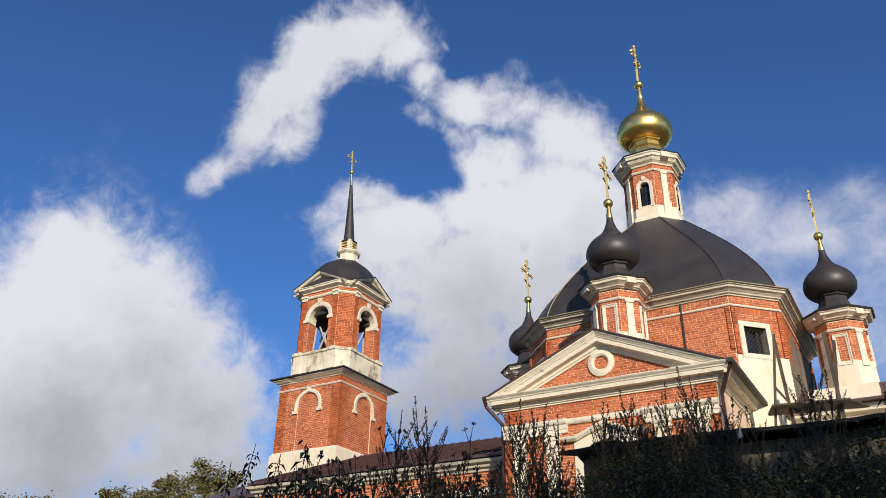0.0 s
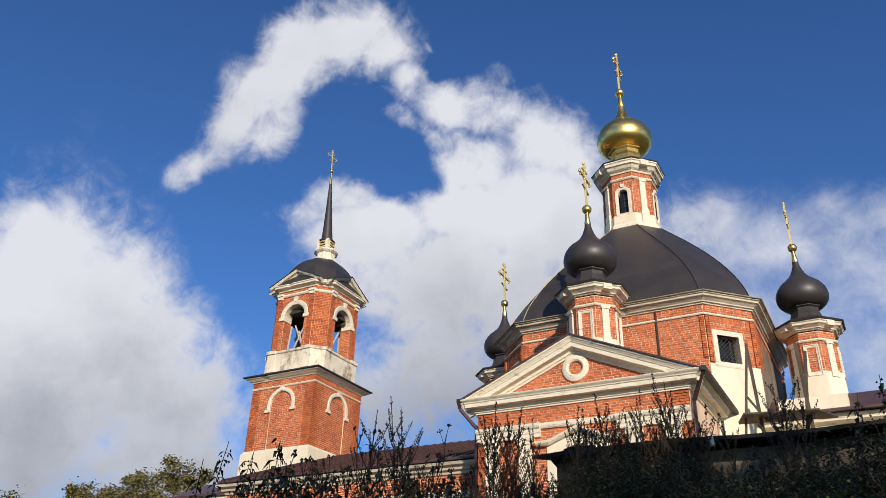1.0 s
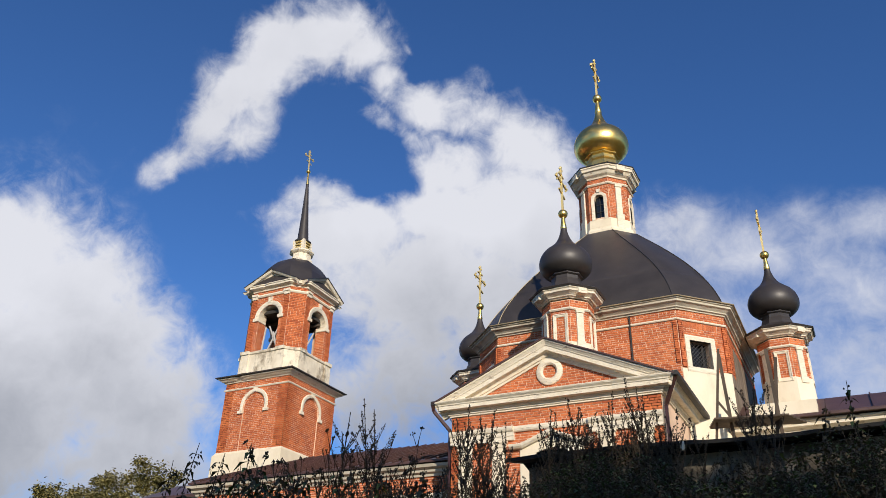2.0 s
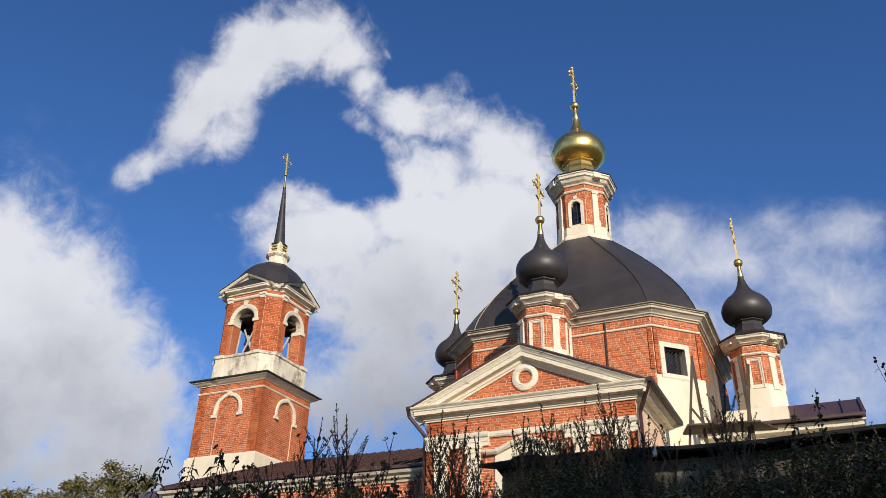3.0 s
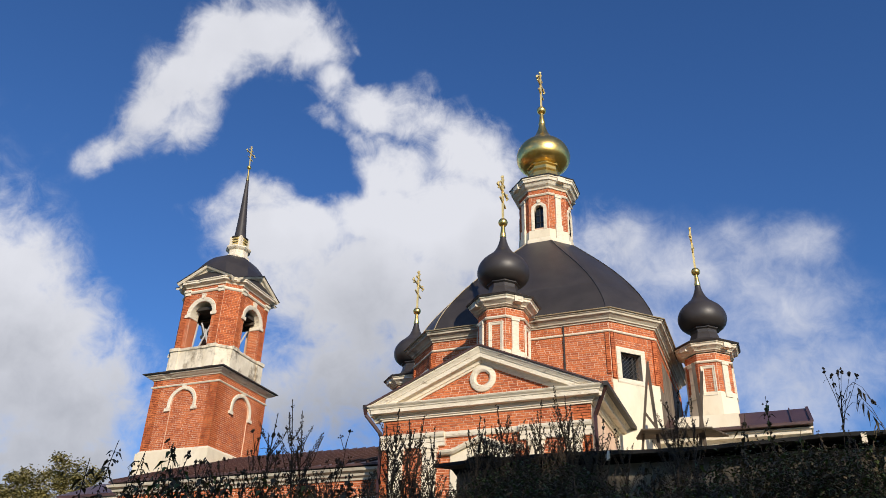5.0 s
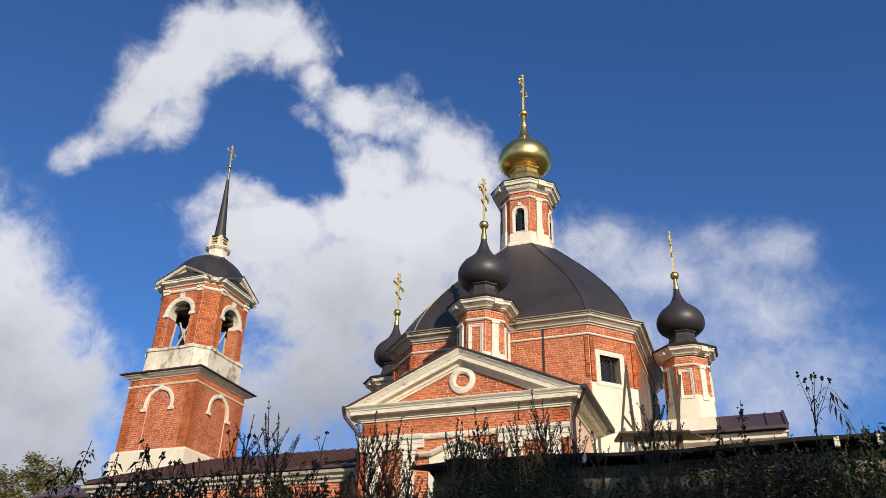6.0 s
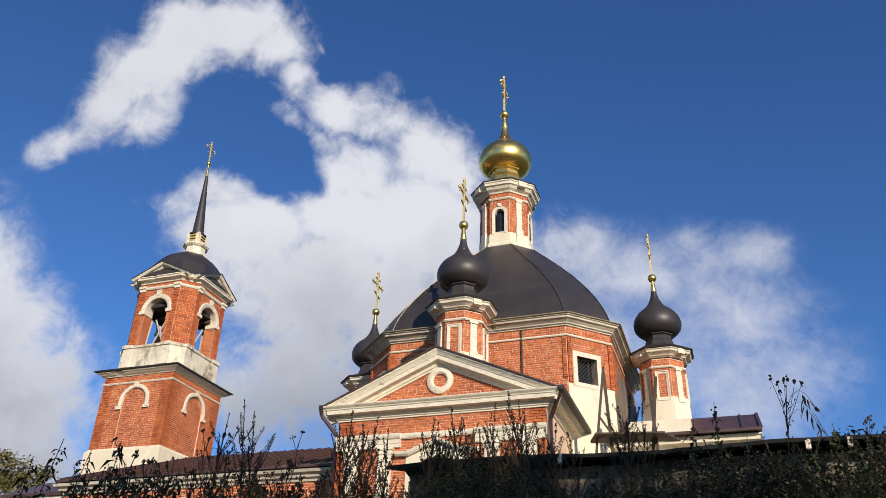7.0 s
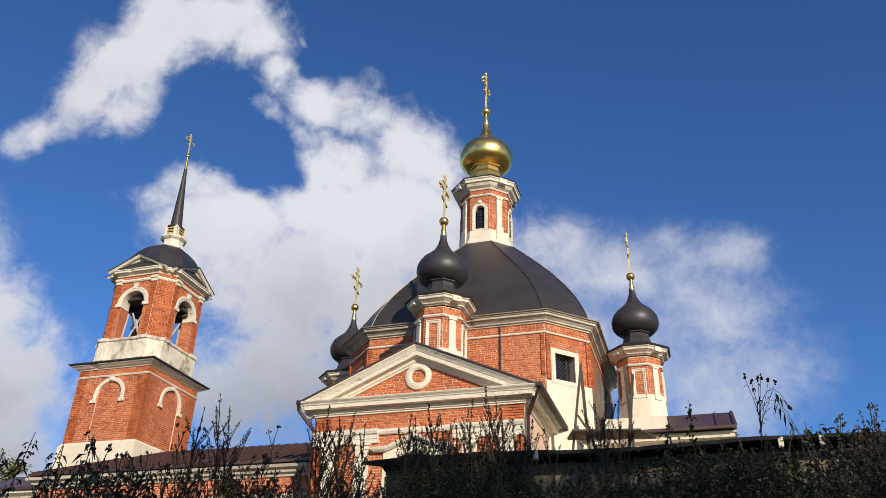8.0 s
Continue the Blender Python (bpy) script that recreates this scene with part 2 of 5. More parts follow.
def part(name, bm, mat, parent, label="", smoothed=False, kind=""):
    """One mesh under a thing or a part; bm is in the thing's own world place."""
    top = parent
    while top.parent:
        top = top.parent
    bmesh.ops.translate(bm, verts=bm.verts, vec=-ROOT[top])
    bmesh.ops.recalc_face_normals(bm, faces=bm.faces)
    me = bpy.data.meshes.new(name)
    bm.to_mesh(me)
    bm.free()
    if smoothed:
        me.polygons.foreach_set("use_smooth", [True] * len(me.polygons))
        me.set_sharp_from_angle(angle=radians(38))
    me.materials.append(mat)
    ob = tagged(new(name, me), label, kind=kind)
    ob.parent = parent
    return ob


def solid(name, verts, faces, mat, parent, label="", kind=""):
    """One mesh from plain lists, in world place."""
    top = parent
    while top.parent:
        top = top.parent
    base = np.array(ROOT[top])
    me = bpy.data.meshes.new(name)
    me.from_pydata((np.array(verts) - base).tolist(), [], faces)
    me.materials.append(mat)
    ob = tagged(new(name, me), label, kind=kind)
    ob.parent = parent
    return ob


def flat(a, b, h):
    return (a, b, h)


def upright(p0, p1):
    """Maps (along, up, out) onto the wall that runs from p0 to p1, outside on the right of that way."""
    p0, p1 = Vector((*p0, 0)), Vector((*p1, 0))
    d = (p1 - p0).normalized()
    n = Vector((d.y, -d.x, 0))
    return lambda a, b, h: tuple(p0 + d * a + n * h + Vector((0, 0, b)))


WORN = random.Random(4)


def sweep(bm, profile, path, closed=False, to=flat, worn=0.0):
    """Carries a closed profile of (out, height) along a path of (a, b), with mitred corners; out is to the right of the way.
    worn: how far, in metres, its edges wander, in short stretches."""
    if worn:
        fine = []
        for i in range(len(path) if closed else len(path) - 1):
            p, q = Vector(path[i]), Vector(path[(i + 1) % len(path)])
            k = max(1, round((q - p).length / 0.16))
            fine += [tuple(p.lerp(q, s / k)) for s in range(k)]
        path = fine if closed else fine + [path[-1]]
    n = len(path)
    rings = []
    for i in range(n):
        p = Vector(path[i])
        before = Vector(path[i - 1]) if i or closed else None
        after = Vector(path[(i + 1) % n]) if i < n - 1 or closed else None
        ns = []
        for s, e in ((before, p), (p, after)):
            if s is not None and e is not None:
                d = (e - s).normalized()
                ns.append(Vector((d.y, -d.x)))
        m = ns[0] if len(ns) == 1 else (ns[0] + ns[1]) / max(0.2, 1 + ns[0].dot(ns[1]))
        bite = -WORN.random() * worn * 4 if worn and WORN.random() < 0.07 else 0.0
        shift = [(WORN.uniform(-worn, worn) * 0.5 + (bite if o > 0.1 else 0), WORN.uniform(-worn, worn) * 0.4) for o, h in profile]
        rings.append([bm.verts.new(to(p.x + m.x * (o + s), p.y + m.y * (o + s), h + r)) for (o, h), (s, r) in zip(profile, shift)])
    k = len(profile)
    for i in range(n if closed else n - 1):
        for j in range(k):
            bm.faces.new((rings[i][j], rings[i][(j + 1) % k], rings[(i + 1) % n][(j + 1) % k], rings[(i + 1) % n][j]))
    if not closed:
        bm.faces.new(rings[0])
        bm.faces.new(rings[-1][::-1])
    return bm


def prism(bm, poly, h0, h1, to=flat):
    lo = [bm.verts.new(to(a, b, h0)) for a, b in poly]
    hi = [bm.verts.new(to(a, b, h1)) for a, b in poly]
    n = len(poly)
    bm.faces.new(lo)
    bm.faces.new(hi)
    for i in range(n):
        bm.faces.new((lo[i], lo[(i + 1) % n], hi[(i + 1) % n], hi[i]))
    return bm


def box(bm, x0, x1, y0, y1, z0, z1, to=flat):
    return prism(bm, [(x0, y0), (x1, y0), (x1, y1), (x0, y1)], z0, z1, to)


def bar(bm, p, q, w, d=None):
    """A square bar from p to q."""
    p, q = Vector(p), Vector(q)
    way = (q - p).normalized()
    side = way.cross(Vector((0, 0, 1)) if abs(way.z) < 0.95 else Vector((0, 1, 0))).normalized()
    up = side.cross(way)
    d = d or w
    ends = [[bm.verts.new(c + side * (sx * w / 2) + up * (sy * d / 2)) for sx, sy in ((-1, -1), (1, -1), (1, 1), (-1, 1))] for c in (p, q)]
    bm.faces.new(ends[0])
    bm.faces.new(ends[1])
    for i in range(4):
        bm.faces.new((ends[0][i], ends[0][(i + 1) % 4], ends[1][(i + 1) % 4], ends[1][i]))
    return bm


def lathe(bm, profile, centre, segs=36, phase=0.0):
    """Turns (radius, height) about the upright axis through centre."""
    rings = []
    for r, z in profile:
        rings.append([bm.verts.new((centre[0] + r * math.cos(phase + 2 * math.pi * i / segs), centre[1] + r * math.sin(phase + 2 * math.pi * i / segs), z)) for i in range(segs)])
    for lo, hi in zip(rings, rings[1:]):
        for i in range(segs):
            bm.faces.new((lo[i], lo[(i + 1) % segs], hi[(i + 1) % segs], hi[i]))
    bm.faces.new(rings[0][::-1])
    bm.faces.new(rings[-1])
    return bm


def ball(bm, centre, r, segs=20):
    bmesh.ops.create_uvsphere(bm, u_segments=segs, v_segments=segs // 2, radius=r, matrix=Matrix.Translation(centre))
    return bm


def curve_profile(points, steps=5):
    """A smooth run through control points (Catmull-Rom)."""
    pts = [points[0], *points, points[-1]]
    out = []
    for i in range(1, len(pts) - 2):
        p0, p1, p2, p3 = (Vector(p) for p in pts[i - 1 : i + 3])
        for s in range(steps):
            t = s / steps
            out.append(tuple(0.5 * (2 * p1 + (p2 - p0) * t + (2 * p0 - 5 * p1 + 4 * p2 - p3) * t * t + (3 * p1 - p0 - 3 * p2 + p3) * t ** 3)))
    return out + [tuple(points[-1])]


def arc(c, r, a0, a1, n=16):
    return [(c[0] + r * math.cos(radians(a0 + (a1 - a0) * i / n)), c[1] + r * math.sin(radians(a0 + (a1 - a0) * i / n))) for i in range(n + 1)]


def octagon(c, apothem):
    r = apothem / math.cos(radians(22.5))
    return [(c[0] + r * math.cos(radians(22.5 + 45 * i)), c[1] + r * math.sin(radians(22.5 + 45 * i))) for i in range(8)]


def cut_square(c, q, p):
    """A square of half width q with cut corners, whose sides keep the half length p; counter-clockwise."""
    return [(c[0] + x, c[1] + y) for x, y in ((q, -p), (q, p), (p, q), (-p, q), (-q, p), (-q, -p), (-p, -q), (p, -q))]


COURSE, LENGTH, JOINT = 0.0775, 0.26, 0.016


def lay_bricks(spans, v0, v1, to, seed=1, course=COURSE, length=LENGTH):
    """Bricks of a wall as (along from, along to, low, high, proud), laid in courses between the spans that spans(height) allows."""
    rng = random.Random(seed)
    out = []
    rows = max(1, round((v1 - v0) / course))
    h = (v1 - v0) / rows
    for r in range(rows):
        lo, hi = v0 + r * h, v0 + (r + 1) * h
        for ua, ub in spans((lo + hi) / 2):
            header = r % 3 == 2
            step = length / 2 if header else length
            u = ua - (step / 2 if r % 2 else 0) - rng.random() * 0.02
            while u < ub:
                s, e = max(u, ua), min(u + step, ub)
                if e - s > 0.035:
                    out.append((s + JOINT / 2, e - JOINT / 2, lo + JOINT / 2, hi - JOINT / 2 + rng.uniform(-0.002, 0.002), 0.009 + rng.uniform(-0.004, 0.005)))
                u += step * rng.uniform(0.97, 1.03)
    return out


def bricks_mesh(laid, to, verts, faces):
    for a0, a1, b0, b1, w in laid:
        k = len(verts)
        verts += [to(a0, b0, -0.02), to(a1, b0, -0.02), to(a1, b1, -0.02), to(a0, b1, -0.02), to(a0, b0, w), to(a1, b0, w), to(a1, b1, w), to(a0, b1, w)]
        faces += [(k + 4, k + 5, k + 6, k + 7), (k, k + 1, k + 5, k + 4), (k + 1, k + 2, k + 6, k + 5), (k + 2, k + 3, k + 7, k + 6), (k + 3, k, k + 4, k + 7)]


def whole(a, b):
    return lambda v: [(a, b)]


def around(a, b, holes):
    """Spans of a..b less the holes (from, to, low, high)."""
    def spans(v):
        left = [(a, b)]
        for h0, h1, lo, hi in holes:
            if lo < v < hi:
                left = [piece for s, e in left for piece in ((s, min(e, h0)), (max(s, h1), e)) if piece[1] - piece[0] > 0.03]
        return left
    return spans

# ==== church: domed core with its pedimented arm ====
CX, CY, YARD = -7.6, 30.0, 2.2
church = thing("church", (CX, CY, YARD), "red brick church with cream limewashed trim and black dome", "church")

# Core: a square with cut corners
Q, P, CORE_TOP = 4.5, 3.2, 13.0
ring = cut_square((CX, CY), Q, P)
HALF, LOW, HIGH = 0.40, 10.95, 11.87   # window openings of the core
verts, faces = [], []
for i in range(8):
    p0, p1 = ring[i], ring[(i + 1) % 8]
    to, wide = upright(p0, p1), (Vector(p1) - Vector(p0)).length
    bm = bmesh.new()
    mid = wide / 2
    if i % 2:   # cut corner with a window, a little off its middle on the south-east
        mid -= 0.14 if i == 7 else 0.0
        for a0, a1, b0, b1 in ((0, mid - HALF, YARD, CORE_TOP), (mid + HALF, wide, YARD, CORE_TOP), (mid - HALF, mid + HALF, YARD, LOW), (mid - HALF, mid + HALF, HIGH, CORE_TOP)):
            prism(bm, [(a0, b0), (a1, b0), (a1, b1), (a0, b1)], -0.6, 0, to)
        wall = part("wall", bm, MORTAR, church)
        hole = [(mid - 0.58, mid + 0.58, 10.4, 12.05)]
        laid = lay_bricks(around(0, wide, hole), 10.88, 12.28, to, i)
        for s0 in (0.0, wide - 0.17):
            laid += [(a, b, c0, d, w + 0.055) for a, b, c0, d, w in lay_bricks(whole(s0, s0 + 0.17), 10.9, 12.5, to, i + 60)]
        laid += lay_bricks(whole(0, wide), 12.62, 12.92, to, i + 50)
        bricks_mesh(laid, to, verts, faces)
        # soldier course over the window
        u = mid - 0.72
        soldiers = []
        while u < mid + 0.7:
            soldiers.append((u, u + 0.068, 12.29, 12.51, 0.012))
            u += 0.08
        bricks_mesh(soldiers + lay_bricks(around(0, wide, [(mid - 0.74, mid + 0.74, 0, 99)]), 12.28, 12.52, to, i + 9), to, verts, faces)
        bm = bmesh.new()
        prism(bm, [(0, YARD), (wide, YARD), (wide, 10.9), (mid + 0.62, 10.89), (mid + 0.6, 10.78), (mid - 0.6, 10.78), (mid - 0.62, 10.87), (0, 10.85)], 0.001, 0.022, to)
        part("limewash_coat", bm, PLASTER, church, "cream limewash over the lower wall")
        win = part("window", sweep(bmesh.new(), [(0, -0.12), (0.17, -0.12), (0.17, 0.03), (0.12, 0.045), (0, 0.03)], [(mid - HALF, LOW), (mid - HALF, HIGH), (mid + HALF, HIGH), (mid + HALF, LOW)][::-1], True, to), TRIM, church, "cream window surround with iron lattice")
        bm = box(bmesh.new(), mid - HALF + 0.01, mid + HALF - 0.01, LOW + 0.01, HIGH - 0.01, -0.30, -0.28, to)
        part("pane", bm, GLASS, win, "dark window glass")
        bm = bmesh.new()
        wide_in, tall_in = 2 * HALF - 0.02, HIGH - LOW - 0.02
        for s in range(-7, 9):
            for lean in (1, -1):
                pts = []
                for tt in range(41):
                    a, b = mid - HALF + 0.01 + wide_in * tt / 40, LOW + 0.01 + s * 0.13 + lean * wide_in * tt / 40
                    if LOW <= b <= HIGH:
                        pts.append((a, b))
                if len(pts) > 1:
                    bar(bm, to(*pts[0], -0.17 + 0.012 * lean), to(*pts[-1], -0.17 + 0.012 * lean), 0.016)
        bar(bm, to(mid + 0.2, LOW, -0.2), to(mid + 0.2, HIGH, -0.2), 0.05)
        part("lattice", bm, IRON, win, "black iron lattice")
    else:
        prism(bm, [(0, YARD), (wide, YARD), (wide, CORE_TOP), (0, CORE_TOP)], -0.6, 0, to)
        wall = part("wall", bm, MORTAR, church)
        bricks_mesh(lay_bricks(whole(0, wide), 9.3, 12.52, to, i) + lay_bricks(whole(0, wide), 12.62, 12.92, to, i + 50), to, verts, faces)
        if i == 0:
            # dark brown coat over the east face, streaked upright, with pale patches
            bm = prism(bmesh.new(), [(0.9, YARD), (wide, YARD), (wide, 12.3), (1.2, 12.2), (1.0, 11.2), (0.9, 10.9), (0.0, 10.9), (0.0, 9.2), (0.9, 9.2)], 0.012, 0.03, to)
            part("limewash_coat", bm, DARK_WASH, church, "dark brown streaked limewash with pale patches under the eave")
        # flat corner strips and flush brick ends
        for s in (0.0, wide - 0.14):
            v2, f2 = [], []
            bricks_mesh([(a, b, c, d, w + 0.05) for a, b, c, d, w in lay_bricks(whole(s, s + 0.14), 11.06, 12.5, to, i + 3)], to, v2, f2)
            solid("corner_strip", v2, f2, BRICK, church)
solid("brickwork", verts, faces, BRICK, church, "courses of red brick with light joints", kind="stuff")
string = sweep(bmesh.new(), [(-0.02, 12.53), (0.05, 12.53), (0.07, 12.56), (0.05, 12.60), (0.02, 12.615), (-0.02, 12.615)], ring, True)
part("string_course", string, TRIM, church, "thin white string course")
cornice = sweep(bmesh.new(), [(-0.05, 12.9), (0.05, 12.9), (0.06, 12.94), (0.12, 12.96), (0.13, 13.0), (0.22, 13.07), (0.30, 13.10), (0.31, 13.16), (0.36, 13.18), (0.36, 13.215), (-0.05, 13.215)], ring, True, worn=0.01)
part("cornice", cornice, GREY_TRIM, church, "weathered moulded main cornice")
eave = sweep(bmesh.new(), [(-0.5, 13.22), (0.42, 13.22), (0.43, 13.245), (0.2, 13.29), (-0.5, 13.36)], ring, True)
part("eave_sheet", eave, EAVE_METAL, church, "sheet metal eave flashing")
# downpipe on the main face
bm = bmesh.new()
bar(bm, (-5.94, 25.45, 10.6), (-5.94, 25.45, 12.9), 0.045)
part("downpipe", bm, IRON, church, "thin dark downpipe")

# Dome: eight metal faces, creased at the corners
bm = bmesh.new()
DOME_Z, DOME_H = 13.3, 4.98
rows = []
for k in range(27):
    u = k / 26
    q = 1.28 + (4.54 - 1.28) * (1 - u ** 1.40)
    p = q * (0.70 - 0.286 * u ** 2.2)
    rows.append([bm.verts.new((x, y, DOME_Z + DOME_H * u)) for x, y in cut_square((CX, CY), q, p)])
for lo, hi in zip(rows, rows[1:]):
    for i in range(8):
        bm.faces.new((lo[i], lo[(i + 1) % 8], hi[(i + 1) % 8], hi[i]))
bm.faces.new(rows[-1])
dome = part("dome", bm, BLACK_METAL, church, "black sheet metal dome with creased faces", smoothed=True)
for i in range(8):
    bm = bmesh.new()
    for k in range(26):
        u0, u1 = k / 26, (k + 1) / 26
        ends = []
        for u in (u0, u1):
            q = 1.28 + (4.54 - 1.28) * (1 - u ** 1.40)
            x, y = cut_square((CX, CY), q + 0.015, q * (0.70 - 0.286 * u ** 2.2))[i]
            ends.append((x, y, DOME_Z + DOME_H * u))
        bar(bm, *ends, 0.024)
    part("crease", bm, EAVE_METAL if i in (6, 5) else BLACK_METAL, dome)

# South arm with its pediment
AX0, AX1, AY, EAVE, PEAK = -10.78, -4.42, 21.9, 9.36, 10.95
arm_path = [(AX0, 26.4), (AX0, AY), (AX1, AY), (AX1, 26.4)]
AXM = (AX0 + AX1) / 2
bm = bmesh.new()
to = ARM_TO = upright(arm_path[1], arm_path[2])
W = AX1 - AX0
# front wall around the window, then the gable
for a0, a1, b0, b1 in ((0, W / 2 - 0.62, YARD, 8.95), (W / 2 + 0.62, W, YARD, 8.95), (W / 2 - 0.62, W / 2 + 0.62, YARD, 5.6), (W / 2 - 0.62, W / 2 + 0.62, 7.75, 8.95)):
    prism(bm, [(a0, b0), (a1, b0), (a1, b1), (a0, b1)], -0.5, 0, to)
part("front_wall", bm, MORTAR, church)
bm = bmesh.new()
prism(bm, [(0, 8.95), (W, 8.95), (W, 9.36), (W / 2, 10.8), (0, 9.36)], -0.5, -0.06, to)
gable = part("gable", bm, MORTAR, church)
for s0, s1, nm in ((arm_path[0], arm_path[1], "west_wall"), (arm_path[2], arm_path[3], "east_wall")):
    bm = prism(bmesh.new(), [(0, YARD), (4.5, YARD), (4.5, 9.0), (0, 9.0)], -0.5, 0, upright(s0, s1))
    part("side_wall", bm, MORTAR, church)

# round blind window in the gable
RZ = 9.99
bm = bmesh.new()
sweep(bm, [(0, -0.1), (0.2, -0.1), (0.2, 0.0), (0.16, 0.03), (0.05, 0.045), (0, 0.0)], [(W / 2 - 0.21 * math.cos(2 * math.pi * i / 32), RZ - 0.21 * math.sin(2 * math.pi * i / 32)) for i in range(32)], True, to)
rw = part("round_surround", bm, TRIM, church, "cream ring round a blind window", smoothed=True)

# horizontal cornice and the raking cornices
prof = [(-0.1, 8.92), (0.05, 8.92), (0.05, 8.965), (0.09, 8.975), (0.09, 9.02), (0.13, 9.04), (0.15, 9.07), (0.15, 9.09), (0.29, 9.095), (0.31, 9.10), (0.31, 9.215), (0.335, 9.225), (0.345, 9.255), (0.40, 9.30), (0.42, 9.33), (0.42, 9.35), (0.3, 9.37), (-0.1, 9.39)]
part("cornice", sweep(bmesh.new(), prof, arm_path, worn=0.008), TRIM, church, "cream moulded cornice of the pediment")
slope = (PEAK - EAVE) / (W / 2 + 0.46)
rake = [(-0.46, EAVE - 0.06), (W / 2, PEAK - 0.06), (W + 0.46, EAVE - 0.06)]
prof = [(-0.44, -0.1), (-0.44, 0.0), (-0.38, 0.015), (-0.38, 0.05), (-0.32, 0.065), (-0.29, 0.10), (-0.29, 0.235), (-0.285, 0.25), (-0.165, 0.255), (-0.155, 0.28), (-0.13, 0.29), (-0.06, 0.345), (-0.045, 0.37), (0.0, 0.37), (0.0, -0.1)]
bm = sweep(bmesh.new(), prof, rake[::-1], False, to, worn=0.006)
part("raking_cornice", bm, TRIM, church, "cream moulded raking cornice")
bm = bmesh.new()
roof_prof = [(0.004, -4.2), (0.004, 0.42), (0.05, 0.42), (0.05, -4.2)]
sweep(bm, roof_prof, rake[::-1], False, to)
roof = part("roof", bm, BROWN_METAL, church, "brown sheet metal gable roof")
# side eave boards and gutters
for x in (AX0 - 0.47, AX1 + 0.5):
    bm = bmesh.new()
    bar(bm, (x, 21.5, EAVE - 0.03), (x, 26.2, EAVE - 0.03), 0.16, 0.12)
    part("gutter", bm, IRON, church, "brown metal gutter")
# downpipes at the front corners
bm = bmesh.new()
for p, q in (((AX0 - 0.5, 21.55, 9.3), (AX0 - 0.48, 21.6, 9.1)), ((AX0 - 0.48, 21.6, 9.1), (AX0 - 0.1, 22.0, 8.55)), ((AX0 - 0.1, 22.0, 8.55), (AX0 - 0.1, 22.0, YARD))):
    bar(bm, p, q, 0.085)
part("downpipe", bm, PIPE, church, "brown metal downpipe with a swan neck")
bm = bmesh.new()
for p, q in (((AX1 + 0.5, 21.6, 9.3), (AX1 + 0.1, 21.95, 8.6)), ((AX1 + 0.1, 21.95, 8.6), (AX1 + 0.1, 21.95, YARD))):
    bar(bm, p, q, 0.085)
part("downpipe", bm, PIPE, church, "brown metal downpipe with a swan neck")

# entablature band, pilasters, hooded window
band = [(-0.05, 8.04), (0.09, 8.04), (0.09, 8.15), (0.11, 8.16), (0.11, 8.27), (0.16, 8.30), (0.19, 8.36), (0.19, 8.43), (0.02, 8.46), (-0.05, 8.46)]
for a0, a1 in ((0, 2.05), (W - 2.05, W)):
    bm = sweep(bmesh.new(), [(o, h) for o, h in band], [to(a0 + 0.0, 0, 0)[:2], to(a1, 0, 0)[:2]], worn=0.014)
    part("band", bm, TRIM, church, "cream entablature block over paired pilasters")
bm = sweep(bmesh.new(), [(o * 0.6 - 0.01, h) for o, h in band if h > 8.2] + [(-0.04, 8.28)], [to(2.05, 0, 0)[:2], to(W - 2.05, 0, 0)[:2]], worn=0.012)
part("band", bm, TRIM, church)
for a in (0.5, 1.57, W - 1.57, W - 0.5):
    bm = bmesh.new()
    prism(bm, [(a - 0.21, YARD), (a + 0.21, YARD), (a + 0.21, 7.86), (a - 0.21, 7.86)], -0.02, 0.07, to)
    for b0, b1, o in ((7.86, 7.92, 0.10), (7.92, 7.98, 0.085), (7.98, 8.045, 0.12)):
        prism(bm, [(a - 0.21 - o + 0.06, b0), (a + 0.21 + o - 0.06, b0), (a + 0.21 + o - 0.06, b1), (a - 0.21 - o + 0.06, b1)], -0.02, o, to)
    part("pilaster", bm, PLASTER, church, "cream limewashed pilaster")
bm = bmesh.new()
m = W / 2
prism(bm, [(m - 0.95, 5.4), (m - 0.62, 5.4), (m - 0.62, 7.4), (m - 0.45, 7.62), (m, 7.75), (m + 0.45, 7.62), (m + 0.62, 7.4), (m + 0.62, 5.4), (m + 0.95, 5.4), (m + 0.95, 7.75), (m, 8.05), (m - 0.95, 7.75)], 0.001, 0.06, to)
win = part("window", bm, PLASTER, church, "cream hooded surround of an arched window")
hood = sweep(bmesh.new(), [(0, -0.01), (0, 0.14), (0.05, 0.2), (0.11, 0.22), (0.13, 0.2), (0.13, -0.01)], [(m - 1.25, 7.76), (m - 0.85, 7.76), (m, 8.1), (m + 0.85, 7.76), (m + 1.25, 7.76)][::-1], False, to)
part("hood", hood, TRIM, win, "cream gabled hood mould")
part("pane", box(bmesh.new(), m - 0.6, m + 0.6, 5.6, 7.74, -0.3, -0.28, to), GLASS, win, "dark window glass")

# courses of the side walls and of the front below the band
verts, faces = [], []
for s0, s1, k in ((arm_path[0], arm_path[1], 71), (arm_path[2], arm_path[3], 72)):
    tw = upright(s0, s1)
    bricks_mesh(lay_bricks(whole(0, 4.5), 6.4, 8.9, tw, k), tw, verts, faces)
FRONT = lay_bricks(around(0, W, [(m - 0.95, m + 0.95, 0, 8.0)]), 5.6, 8.9, to, 77)


